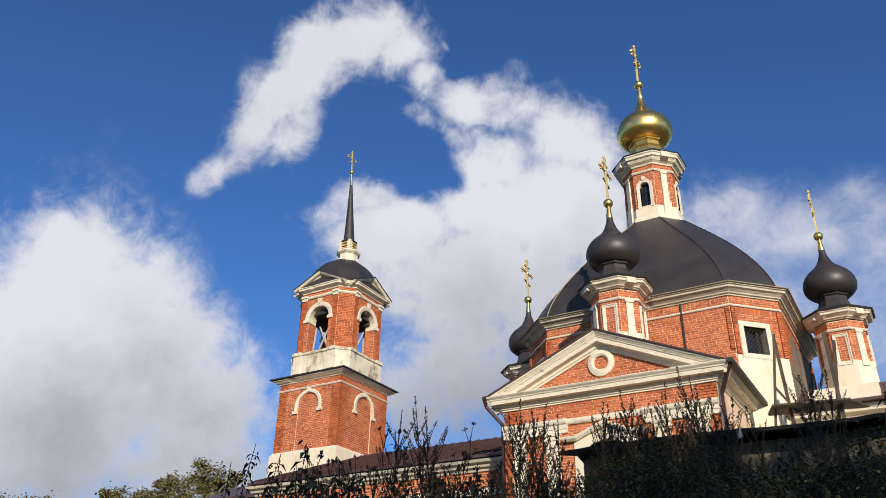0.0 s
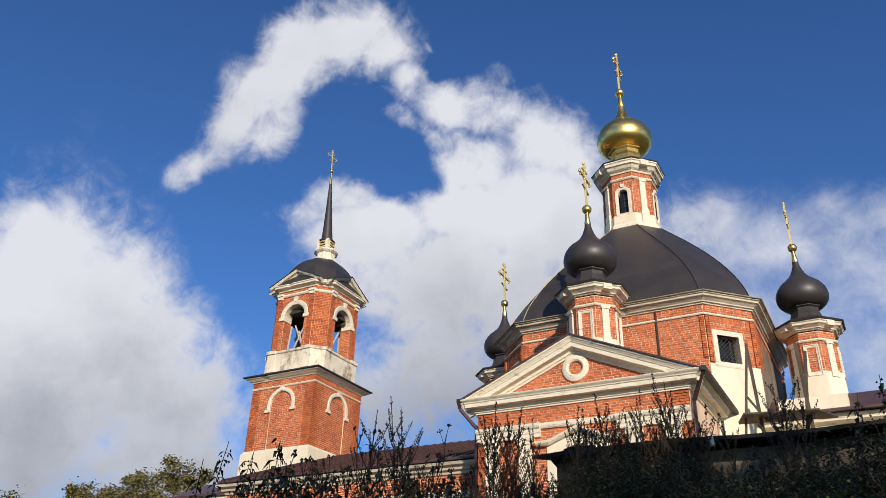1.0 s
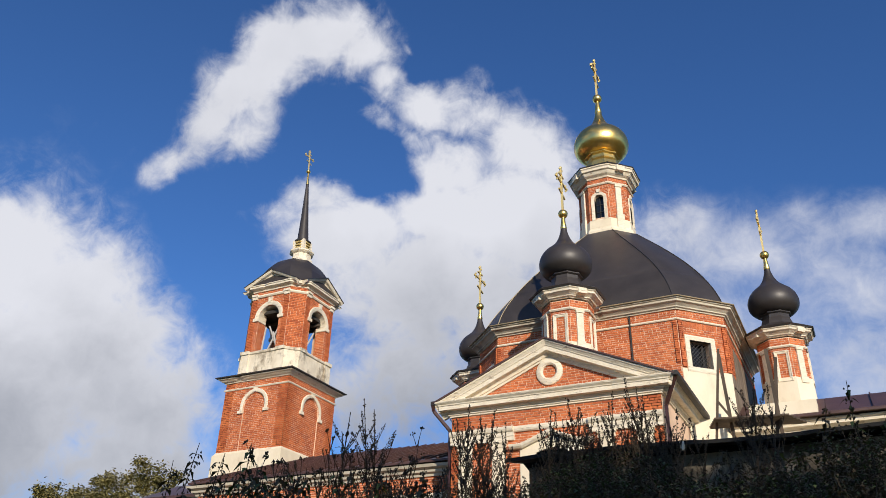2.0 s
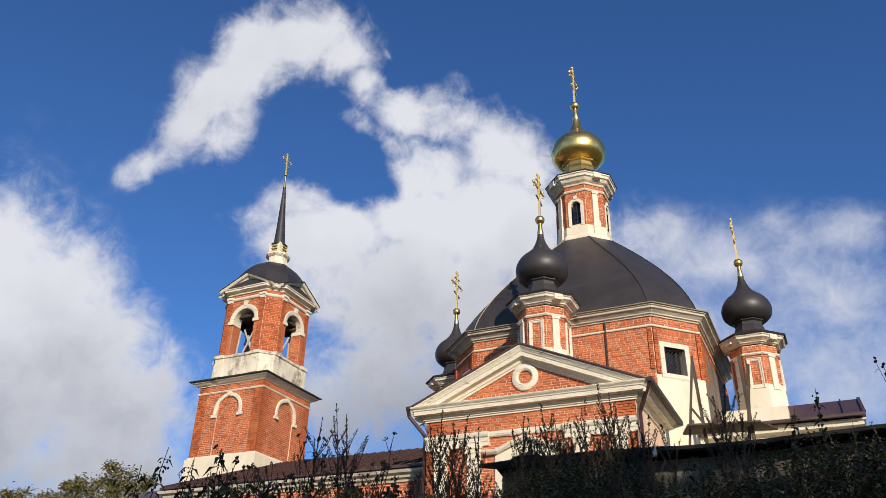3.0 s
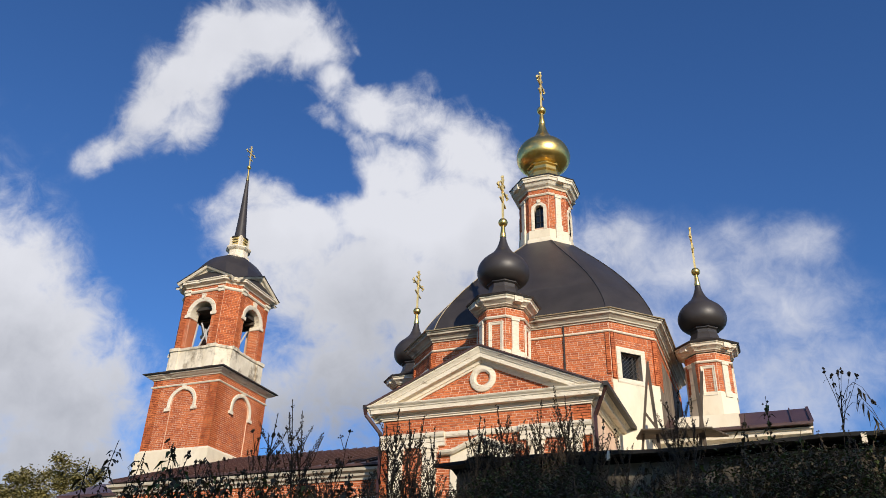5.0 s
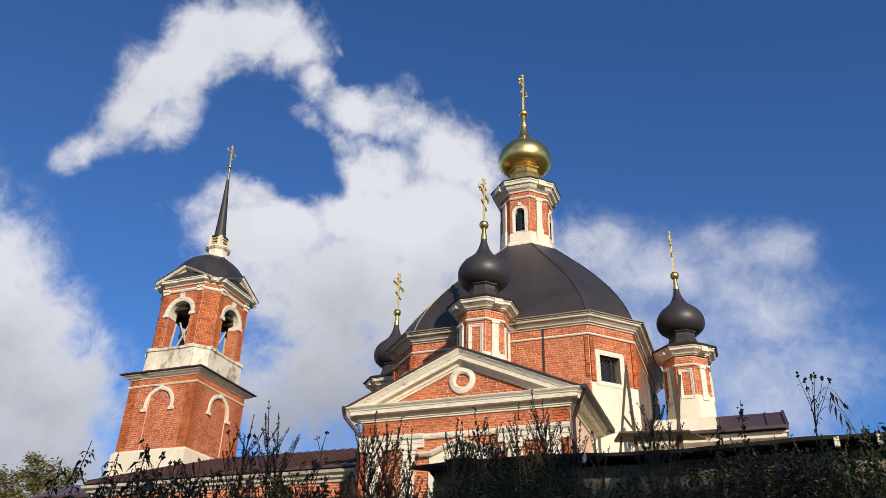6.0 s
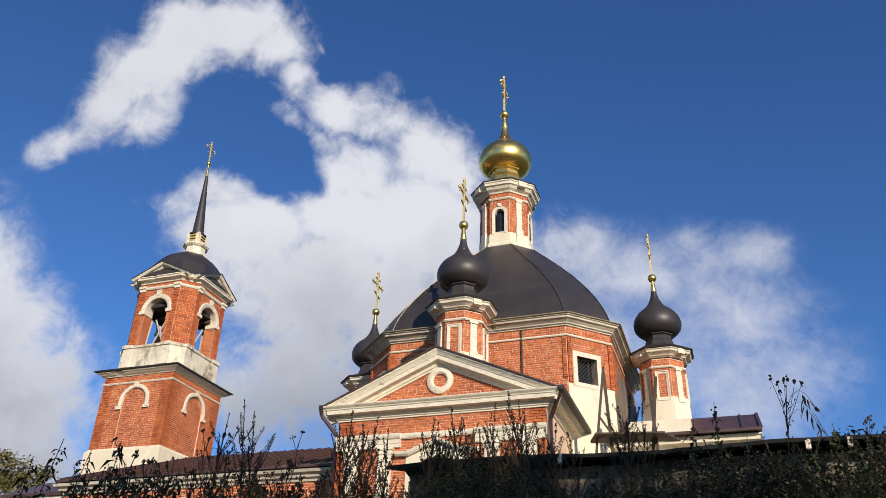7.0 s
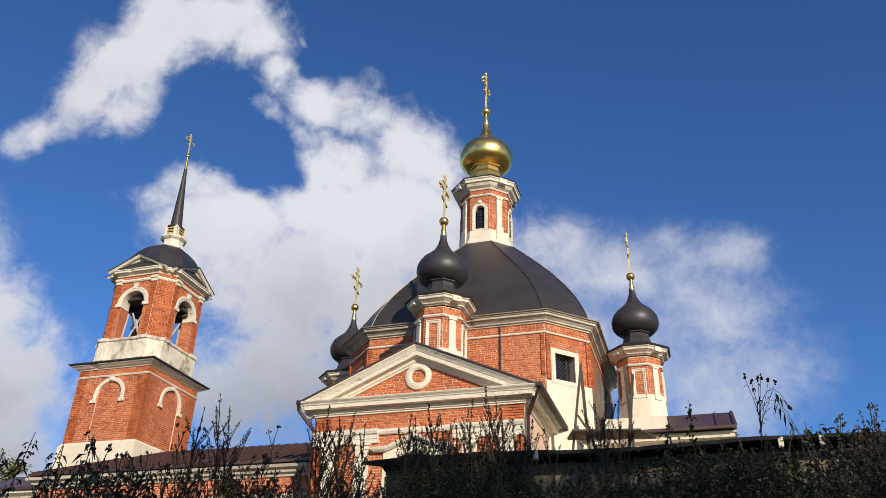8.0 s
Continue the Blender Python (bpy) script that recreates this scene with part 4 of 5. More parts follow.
part("belfry_ceiling", prism(bmesh.new(), cut_square((TX, TY), 1.45, 0.95), 17.46, 17.62), DARK, tower)
bm = sweep(bmesh.new(), [(-0.05, 18.28), (0.06, 18.28), (0.1, 18.34), (0.07, 18.42), (-0.05, 18.42)], bring, True)
part("string_course", bm, TRIM, tower)
for i in (0, 2, 4, 6):
    p0, p1 = bring[i], bring[(i + 1) % 8]
    to, wide = upright(p0, p1), 2 * BP
    for a0 in (0.0, wide - 0.3):
        bm = prism(bmesh.new(), [(a0, 18.2), (a0 + 0.3, 18.2), (a0 + 0.3, 18.36), (a0, 18.36)], -0.02, 0.09, to)
        prism(bm, [(a0 - 0.03, 18.36), (a0 + 0.33, 18.36), (a0 + 0.33, 18.47), (a0 - 0.03, 18.47)], -0.02, 0.14, to)
        part("capital", bm, TRIM, tower, "cream pier capital")
        v2, f2 = [], []
        bricks_mesh([(a, b, c0, d, w + 0.035) for a, b, c0, d, w in lay_bricks(whole(a0, a0 + 0.3), 15.46, 18.2, to, 280 + i, 0.086, 0.28)], to, v2, f2)
        solid("pier_strip", v2, f2, BRICK, tower)
bm = sweep(bmesh.new(), [(-0.1, 18.6), (0.06, 18.6), (0.08, 18.66), (0.18, 18.7), (0.27, 18.74), (0.27, 18.82), (0.31, 18.84), (0.31, 18.88), (-0.1, 18.88)], bring, True, worn=0.014)
part("cornice", bm, TRIM, tower, "cream moulded belfry cornice")
for i in (0, 2, 4, 6):
    p0, p1 = bring[i], bring[(i + 1) % 8]
    wide = (Vector(p1) - Vector(p0)).length
    to, m = upright(p0, p1), wide / 2
    tips = [(m - 1.58, 18.86), (m, 19.62), (m + 1.58, 18.86)]
    bm = prism(bmesh.new(), [(m - 1.3, 18.85), (m + 1.3, 18.85), (m, 19.5)], -0.6, 0.04, to)
    gb = part("pediment", bm, MORTAR, tower, "small brick pediment with cream cornice")
    bm = sweep(bmesh.new(), [(-0.2, -0.05), (-0.2, 0.06), (-0.12, 0.12), (-0.1, 0.24), (-0.03, 0.30), (0, 0.30), (0, -0.9)], tips[::-1], False, to)
    part("raking_cornice", bm, TRIM, gb)
    v2, f2 = [], []
    laid = lay_bricks(lambda v, m=m: [(m - 1.2 * (1 - (v - 18.88) / 0.5), m + 1.2 * (1 - (v - 18.88) / 0.5))] if v < 19.3 else [], 18.9, 19.33, to, 250 + i)
    bricks_mesh(laid, lambda a, b, h, to=to: to(a, b, h + 0.042), v2, f2)
    solid("brickwork", v2, f2, BRICK, gb, kind="stuff")
    bm = sweep(bmesh.new(), [(0.004, -1.2), (0.004, 0.34), (0.035, 0.34), (0.035, -1.2)], tips[::-1], False, to)
    part("pediment_roof", bm, BLACK_METAL, gb)
# bell roof
bm = bmesh.new()
rows = []
for k in range(15):
    u = k / 14
    q = 0.5 + (1.92 - 0.5) * (1 - u) ** 0.48
    p = q * (0.62 + (0.414 - 0.62) * u)
    rows.append([bm.verts.new((x, y, 18.92 + 1.92 * u)) for x, y in cut_square((TX, TY), q, p)])
for lo, hi in zip(rows, rows[1:]):
    for i in range(8):
        bm.faces.new((lo[i], lo[(i + 1) % 8], hi[(i + 1) % 8], hi[i]))
bm.faces.new(rows[-1])
part("roof", bm, BLACK_METAL, tower, "black sheet metal bell-shaped roof", smoothed=True)
# collar below the spire
c = (TX, TY)
e8 = radians(22.5)
bm = lathe(bmesh.new(), [(0.66, 20.55), (0.58, 20.98), (0.50, 21.02), (0.50, 21.28), (0.60, 21.34), (0.66, 21.40), (0.66, 21.47), (0.44, 21.52)], c, 8, e8)
part("spire_base", bm, TRIM, tower, "cream octagonal spire base")
bm = lathe(bmesh.new(), [(0.36, 21.5), (0.36, 22.1)], c, 8, e8)
part("spire_drum", bm, DARK, tower)
for i in range(4):
    an = radians(45 + 90 * i)
    x, y = TX + 0.37 * math.cos(an), TY + 0.37 * math.sin(an)
    bm = bar(bmesh.new(), (x, y, 21.48), (x, y, 22.12), 0.19)
    part("drum_post", bm, TRIM, tower)
bm = bmesh.new()
for zz in (21.62, 21.78, 21.94):
    lathe(bm, [(0.41, zz), (0.44, zz + 0.02), (0.41, zz + 0.09)], c, 8, e8)
part("drum_louvre", bm, OLD_GOLD, tower)
bm = lathe(bmesh.new(), [(0.44, 22.06), (0.46, 22.1), (0.44, 22.14), (0.34, 22.18)], c, 8, e8)
part("drum_cap", bm, IRON, tower)
bm = lathe(bmesh.new(), [(0.31, 22.15), (0.25, 22.9), (0.17, 24.2), (0.075, 25.85)], c, 16)
part("spire", bm, BLACK_METAL, tower, "slender black sheet metal spire", smoothed=True)
bm = lathe(bmesh.new(), [(0.085, 25.82), (0.05, 26.2), (0.04, 26.62)], c, 12)
part("spire_tip", bm, GOLD, tower, "gilded spire tip", smoothed=True)
part("orb", ball(bmesh.new(), (*c, 26.7), 0.12, 20), GOLD, tower, "gilded orb", smoothed=True)
cross_mesh(c, 26.78, 1.35, tower, OLD_GOLD)


# the spire leans a little to the west
for ob in tower.children:
    if ob.name.split(".")[0] in ("spire_base", "spire_drum", "drum_post", "drum_louvre", "drum_cap", "spire", "spire_tip", "orb", "cross"):
        for v in ob.data.vertices:
            v.co.x += 0.16 - 0.05 * (v.co.z + YARD - 21.2)

# bells on beams inside the belfry
def bell(c, r):
    x, y, z = c
    root = thing("bell", (x, y, z), "dark bronze bell hanging in the belfry", "bell", "belfry bells")
    pts = curve_profile([(1.0, 0.0), (0.92, 0.08), (0.72, 0.35), (0.58, 0.75), (0.52, 1.0), (0.38, 1.14), (0.12, 1.2)], 4)
    part("body", lathe(bmesh.new(), [(p * r, z + h * r) for p, h in pts], (x, y), 28), BRONZE, root, smoothed=True)
    part("crown", bar(bmesh.new(), (x, y, z + 1.15 * r), (x, y, 17.32), 0.05), IRON, root)


bell((TX - 0.05, TY - 0.5, 16.55), 0.30)
bell((TX + 0.62, TY - 0.25, 16.7), 0.24)
bell((TX + 0.55, TY + 0.5, 16.6), 0.28)
frame_root = thing("bell_beams", (TX, TY, 15.42), "bell beams and pale steel braces in the belfry", "beams")
bm = bmesh.new()
for y in (-0.5, 0.5):
    bar(bm, (TX - 1.45, TY + y, 17.35), (TX + 1.45, TY + y, 17.35), 0.12)
bar(bm, (TX + 0.6, TY - 1.45, 17.42), (TX + 0.6, TY + 1.45, 17.42), 0.12)
part("beam", bm, WOOD, frame_root)
for p, q in (((-0.45, -1.1, 15.42), (0.3, -1.1, 17.1)), ((0.35, -1.1, 15.5), (-0.42, -1.05, 17.0)), ((-0.05, -1.15, 16.6), (0.35, -1.15, 15.45)), ((-0.62, -1.2, 15.45), (-0.5, -1.2, 16.9)), ((1.2, -0.4, 15.45), (1.2, 0.4, 16.9))):
    bm = bar(bmesh.new(), (TX + p[0], TY + p[1], p[2]), (TX + q[0], TY + q[1], q[2]), 0.055)
    part("brace", bm, STEEL, frame_root)

# ==== nave between tower and core, with a porch before the tower ====
nave = thing("nave", (-17, 30, YARD), "low brick nave with brown standing-seam metal roof", "building")
NY0, NY1, NX0, NX1 = 23.62, 34.55, -22.2, -10.9
npath = [(NX1, NY1), (NX0, NY1), (NX0, NY0), (NX1, NY0)]
verts, faces = [], []
for k in range(3):
    p0, p1 = npath[k], npath[k + 1]
    L = (Vector(p1) - Vector(p0)).length
    to = upright(p0, p1)
    part("wall", prism(bmesh.new(), [(0, YARD), (L, YARD), (L, 8.016), (0, 8.016)], -0.5, 0, to), MORTAR, nave)
    bricks_mesh(lay_bricks(whole(0, L), 5.884, 7.664, to, 300 + k), to, verts, faces)
solid("brickwork", verts, faces, BRICK, nave, kind="stuff")
part("band", sweep(bmesh.new(), [(-0.05, 6.904), (0.06, 6.904), (0.06, 7.015), (0.1, 7.052), (0.1, 7.108), (-0.05, 7.126)], npath), TRIM, nave, "cream band along the nave wall")
part("cornice", sweep(bmesh.new(), [(-0.1, 7.645), (0.06, 7.645), (0.08, 7.710), (0.18, 7.756), (0.2, 7.831), (0.33, 7.886), (0.36, 7.979), (-0.1, 8.016)], npath), GREY_TRIM, nave, "weathered moulded cornice")
for x in (-20.6, -18.1, -15.6, -13.1):
    to = upright((x - 0.8, NY0), (x + 0.8, NY0))
    bm = sweep(bmesh.new(), [(0, -0.02), (0, 0.05), (0.16, 0.06), (0.16, -0.02)], [(1.3, 4.96), (1.3, 6.72), (0.3, 6.718), (0.3, 4.96)], False, to)
    w = part("window", bm, TRIM, nave, "cream window surround")
    part("pane", box(bmesh.new(), 0.3, 1.3, 4.96, 6.72, 0.012, 0.02, to), GLASS, w, "dark window glass")
bm = bmesh.new()
prism(bm, [(23.2, 8.016), (23.2, 8.090), (30, 10.56), (35.02, 8.58), (35.02, 8.5)], -22.4, -10.6, lambda a, b, h: (h, a, b))
nroof = part("roof", bm, BROWN_METAL, nave, "brown standing-seam metal roof")
for k in range(29):
    x = -22.2 + k * 0.41
    bm = bar(bmesh.new(), (x, 23.18, 8.109), (x, 30, 10.585), 0.035, 0.06)
    part("seam", bm, BROWN_METAL, nroof)
porch = thing("porch", (-25, 26, YARD), "low porch with brown metal roof against the tower", "porch")
part("wall", box(bmesh.new(), -27.4, -22.3, 26.6, 29, YARD, 8.2), MORTAR, porch)
bm = prism(bmesh.new(), [(26.1, 8.3), (26.1, 8.42), (28.2, 9.35), (28.2, 8.3)], -27.9, -22.42, lambda a, b, h: (h, a, b))
part("roof", bm, BROWN_METAL, porch, "brown metal lean-to roof")
bm = sweep(bmesh.new(), [(-0.05, 7.9), (0.08, 7.9), (0.2, 8.1), (0.4, 8.2), (0.4, 8.29), (-0.05, 8.29)], [(-27.4, 29), (-27.4, 26.6), (-22.42, 26.6)])
part("cornice", bm, TRIM, porch)

# ==== ground, churchyard wall, weeds, trees ====
def height_at(x, y):
    """The bank rises from the camera's path to the churchyard."""
    t = min(1.0, max(0.0, (y - 1.0) / 5.5))
    z = 0.3 + 1.65 * t * t * (3 - 2 * t)
    far = min(1.0, max(0.0, (abs(x) + abs(y) - 60) / 200))
    return z + 0.25 * (1 - far) * min(1.0, max(0.0, (y - 7) / 10)) + (0.12 * noise.noise((x * 0.35, y * 0.35, 0)) if abs(x) < 40 and abs(y) < 60 else 0.0)


steps = [-2500, -900, -400, -200, -110, -70, -45] + [-30 + 1.0 * k for k in range(61)] + [45, 70, 110, 200, 400, 900, 2500]
bm = bmesh.new()
grid = [[bm.verts.new((x, y, height_at(x, y))) for y in steps] for x in steps]
for i in range(len(steps) - 1):
    for j in range(len(steps) - 1):
        bm.faces.new((grid[i][j], grid[i + 1][j], grid[i + 1][j + 1], grid[i][j + 1]))
me = bpy.data.meshes.new("ground")
bm.to_mesh(me)
bm.free()
me.polygons.foreach_set("use_smooth", [True] * len(me.polygons))
me.materials.append(SOIL)
ground = tagged(new("ground", me), "rough bank of soil and grass below the church", "ground", kind="structure")

# Churchyard wall with a tarred cap
fence = thing("churchyard_wall", (3, 8.1, 1.5), "old limewashed masonry wall with black tarred cap", "wall")
WALL_Y, WALL_X0, WALL_X1, CAP = 8.1, -2.95, 16.0, 3.87
bm = bmesh.new()
n = 40
for k in range(n):
    x0, x1 = WALL_X0 + (WALL_X1 - WALL_X0) * k / n, WALL_X0 + (WALL_X1 - WALL_X0) * (k + 1) / n
    box(bm, x0, x1 - 0.002, WALL_Y + 0.02 * math.sin(k * 2.1), WALL_Y + 0.45, 1.2, CAP - 0.115 + 0.01 * math.sin(k * 1.3))
part("masonry", bm, material("old_wall_limewash", (0.10, 0.082, 0.06), (0.30, 0.25, 0.18), 0.9, 3.5, 30, 0.7, stain=(0.09, 0.075, 0.055), stain_at=(0.45, 0.58)), fence)
for k in range(14):
    x0 = WALL_X0 - 0.15 + k * 1.4
    bm = bmesh.new()
    rings = []
    for j in range(9):
        x = x0 + 1.43 * j / 8
        sag = 0.016 * math.sin(x * 2.3) + 0.012 * noise.noise((x * 3.1, k, 0))
        edge = 0.27 + 0.03 * noise.noise((x * 4.0, 2.0, k))
        rings.append([bm.verts.new((x, WALL_Y + y, CAP + z + sag)) for y, z in ((-edge, -0.095), (-edge, -0.062), (0.22, 0.03), (0.62, -0.06), (0.62, -0.09), (0.22, 0.0))])
    for lo, hi in zip(rings, rings[1:]):
        for q in range(6):
            bm.faces.new((lo[q], lo[(q + 1) % 6], hi[(q + 1) % 6], hi[q]))
    bm.faces.new(rings[0])
    bm.faces.new(rings[-1])
    part("cap_sheet", bm, FELT, fence)

for x in (-1.38, 0.72, 1.04):
    bm = box(bmesh.new(), x - 0.02, x + 0.02, WALL_Y - 0.30, WALL_Y - 0.262, CAP - 0.15, CAP - 0.07)
    part("peg", bm, PLASTER, fence, "pale peg on the cap edge")

# Scaffold poles and boards in the corner of arm and chancel
scaffold = thing("scaffold", (-2.4, 24.0, YARD), "leaning grey scaffold poles with a rough board platform", "scaffold")
for p, q, w in (((-3.55, 23.8, 7.0), (-3.04, 24.0, 10.75), 0.065), ((-3.06, 24.05, 10.6), (-2.9, 23.9, 7.0), 0.085), ((-1.74, 24.0, 10.55), (-1.66, 24.0, 7.0), 0.095), ((-1.82, 24.1, 8.1), (-1.52, 24.0, 10.27), 0.085), ((-3.25, 23.9, 9.15), (-2.8, 23.95, 8.4), 0.06), ((-3.5, 23.8, YARD), (-3.5, 23.8, 8.0), 0.085), ((-1.68, 24.0, YARD), (-1.68, 24.0, 7.9), 0.085)):
    part("pole", bar(bmesh.new(), p, q, w), WOOD, scaffold)
for k in range(6):
    part("board", bar(bmesh.new(), (-3.35 - 0.06 * k, 23.5 + 0.2 * k, 8.52 + 0.012 * k), (-1.4 + 0.07 * k, 23.55 + 0.2 * k, 8.44 + 0.01 * k), 0.17, 0.045), WOOD, scaffold)


# Weeds
def blade(verts, faces, at, way, side, length, width, droop=0.2):
    """A pointed leaf of two bent halves."""
    at, way, side = Vector(at), Vector(way).normalized(), Vector(side)
    mid = at + way * (length * 0.5) + Vector((0, 0, -droop * length * 0.15))
    tip = at + way * length + Vector((0, 0, -droop * length * 0.7))
    k = len(verts)
    verts += [tuple(at), tuple(mid + side * width / 2), tuple(mid - side * width / 2), tuple(tip), tuple(mid + Vector((0, 0, width * 0.12)))]
    faces += [(k, k + 1, k + 4), (k, k + 4, k + 2), (k + 4, k + 1, k + 3), (k + 2, k + 4, k + 3)]


def stalk(verts, faces, points, r0, r1):
    """A tapering three-sided stem through points."""
    n = len(points)
    base = len(verts)
    for i, p in enumerate(points):
        r = r0 + (r1 - r0) * i / (n - 1)
        for j in range(3):
            verts.append((p[0] + r * math.cos(2.094 * j), p[1] + r * math.sin(2.094 * j), p[2]))
    for i in range(n - 1):
        for j in range(3):
            a0, a1 = base + i * 3 + j, base + i * 3 + (j + 1) % 3
            faces.append((a0, a1, a1 + 3, a0 + 3))


def seed_cluster(verts, faces, at, r, rng):
    """A small irregular bud: a stretched octahedron."""
    k = len(verts)
    x, y, z = at
    s = [r * rng.uniform(0.7, 1.3) for _ in range(6)]
    verts += [(x + s[0], y, z), (x, y + s[1], z), (x - s[2], y, z), (x, y - s[3], z), (x, y, z + s[4] * 1.5), (x, y, z - s[5])]
    for a, b in ((0, 1), (1, 2), (2, 3), (3, 0)):
        faces += [(k + a, k + b, k + 4), (k + b, k + a, k + 5)]


def weed(kind, at, height, seed, lean=0.0):
    """One plant at its place: spire (mugwort with upright seeded branches), umbel (thin forked stems with bud heads), leafy (drooping pairs of leaves)."""
    rng = random.Random(seed)
    labels = {"spire": "withered mugwort with dense upright seed branches", "umbel": "dry forked weed with dark bud heads", "leafy": "tall weed with drooping withered leaves", "fan": "thin dry thistle with a fan of budded stems"}
    root = thing("weed", at, labels[kind] + " on the bank", "weed", "tall weeds")
    sv, sf, lv, lf, dv, df = [], [], [], [], [], []
    at = Vector(at)
    bend = Vector((lean + rng.uniform(-0.08, 0.08), rng.uniform(-0.08, 0.08), 0)) * height
    at = at - bend
    def on(t):
        return at + Vector((0, 0, height * t)) + bend * t * t
    reach = {"umbel": 0.8, "fan": 0.9}.get(kind, 1.0)
    stalk(sv, sf, [on(reach * t / 8) for t in range(9)], 0.008, 0.0025)
    def leaf(p, az, rise, length, width, droop):
        blade(lv, lf, p, (math.cos(az), math.sin(az), rise), (-math.sin(az), math.cos(az), 0), length, width, droop)
    if kind == "spire":
        count = rng.randint(22, 34)
        for k in range(count):
            t = 0.36 + 0.52 * k / count
            az = k * 2.4 + rng.uniform(-0.3, 0.3)
            size = height * rng.uniform(0.11, 0.30) * (1.15 - 0.75 * (t - 0.36) / 0.52)
            p0 = on(t)
            p1 = p0 + Vector((math.cos(az) * 0.46, math.sin(az) * 0.46, 0.88)) * size
            stalk(sv, sf, [p0, (p0 + p1) / 2 + Vector((math.cos(az), math.sin(az), 0)) * size * 0.06, p1], 0.004, 0.002)
            for s in range(int(size / 0.0045)):
                w = 0.15 + 0.85 * rng.random()
                q = p0.lerp(p1, w) + Vector([rng.uniform(-0.008, 0.008) for _ in range(3)])
                seed_cluster(dv, df, q, rng.uniform(0.0024, 0.0050), rng)
            leaf(p0, az, 0.5, rng.uniform(0.04, 0.09), 0.018, 0.6)
        for s in range(30):
            seed_cluster(dv, df, on(0.82 + 0.18 * rng.random()) + Vector([rng.uniform(-0.009, 0.009) for _ in range(3)]), 0.006, rng)
    elif kind == "fan":
        for k in range(6):
            az = -0.15 + 3.3 * (k % 2) + rng.uniform(-0.3, 0.3)
            p0 = on(0.74 + 0.02 * k)
            p1 = on(1.0) + Vector((math.cos(az) * 0.022 * k, math.sin(az) * 0.02 * k, -0.09 * rng.random()))
            pm = p0.lerp(p1, 0.5) + Vector((rng.uniform(-0.015, 0.015), 0, 0))
            stalk(sv, sf, [p0, p0.lerp(pm, 0.5), pm, pm.lerp(p1, 0.6), p1], 0.0032, 0.0018)
            for s in range(8):
                seed_cluster(dv, df, p1 + Vector((rng.uniform(-0.008, 0.008), rng.uniform(-0.008, 0.008), rng.uniform(-0.02, 0.02))), rng.uniform(0.006, 0.01), rng)
            for s in range(3):
                leaf(p0.lerp(p1, rng.random()), rng.uniform(0, 6.28), 0.2, 0.04, 0.014, 1.4)
        for out, drop, rise in ((0.19, 0.10, 0.88), (0.24, 0.30, 0.86), (0.30, 0.42, 0.84)):
            p0 = on(rise)
            arcing = [p0 + Vector((out * f, 0.02 * f, 0.16 * math.sin(f * 2.6) - drop * f * f)) for f in (0, 0.25, 0.5, 0.75, 1.0)]
            stalk(sv, sf, arcing, 0.003, 0.0018)
            for s in range(9):
                seed_cluster(dv, df, arcing[-1] + Vector([rng.uniform(-0.012, 0.012) for _ in range(3)]), rng.uniform(0.006, 0.01), rng)
            for s in range(7):
                p = arcing[2].lerp(arcing[4], rng.random())
                leaf(p, rng.uniform(0, 6.28), -0.6, 0.06, 0.016, 1.6)
    elif kind == "umbel":
        for k in range(rng.randint(5, 8)):
            t = 0.36 + 0.36 * rng.random()
            az = rng.uniform(0, 6.28)
            size = height * rng.uniform(0.16, 0.30)
            p0 = on(t)
            p1 = p0 + Vector((math.cos(az) * 0.4, math.sin(az) * 0.4, 0.85)) * size
            pm = (p0 + p1) / 2 + Vector((math.cos(az), math.sin(az), -0.3)) * size * 0.12
            stalk(sv, sf, [p0, p0.lerp(pm, 0.6), pm, pm.lerp(p1, 0.5) + Vector((0, 0, 0.01)), p1], 0.0035, 0.002)
            for f in range(rng.randint(2, 4)):
                a2 = rng.uniform(0, 6.28)
                pe = p1 + Vector((math.cos(a2) * 0.05, math.sin(a2) * 0.05, rng.uniform(0.02, 0.09)))
                stalk(sv, sf, [p1.lerp(p0, 0.15), pe], 0.003, 0.002)
                for s in range(6):
                    seed_cluster(dv, df, pe + Vector([rng.uniform(-0.014, 0.014) for _ in range(3)]), rng.uniform(0.005, 0.009), rng)
        for s in range(8):
            seed_cluster(dv, df, on(0.8) + Vector([rng.uniform(-0.016, 0.016) for _ in range(3)]), rng.uniform(0.005, 0.009), rng)
        for k in range(14):
            leaf(on(0.2 + 0.6 * rng.random()), rng.uniform(0, 6.28), 0.3, rng.uniform(0.05, 0.12), 0.022, 1.0)
    else:
        for k in range(26):
            t = 0.25 + 0.74 * k / 26
            az = k * 1.571 + rng.uniform(-0.4, 0.4)
            leaf(on(t), az, 0.35, rng.uniform(0.07, 0.15) * (1.25 - 0.6 * t), rng.uniform(0.02, 0.04), 1.3)
            leaf(on(t), az + 3.14, 0.25, rng.uniform(0.07, 0.15) * (1.25 - 0.6 * t), rng.uniform(0.02, 0.04), 1.3)
            if t > 0.6:
                for s in range(4):
                    seed_cluster(dv, df, on(t) + Vector([rng.uniform(-0.03, 0.03) for _ in range(3)]), rng.uniform(0.006, 0.01), rng)
    # lower leaves
    for k in range(18):
        leaf(on(0.05 + 0.4 * rng.random()), rng.uniform(0, 6.28), 0.3, rng.uniform(0.06, 0.14), rng.uniform(0.02, 0.04), 1.0)
    solid("stem", sv, sf, WEED_STEM, root)
    solid("foliage", lv, lf, LEAF_DRY if kind != "leafy" or seed % 3 else LEAF, root, kind="stuff")
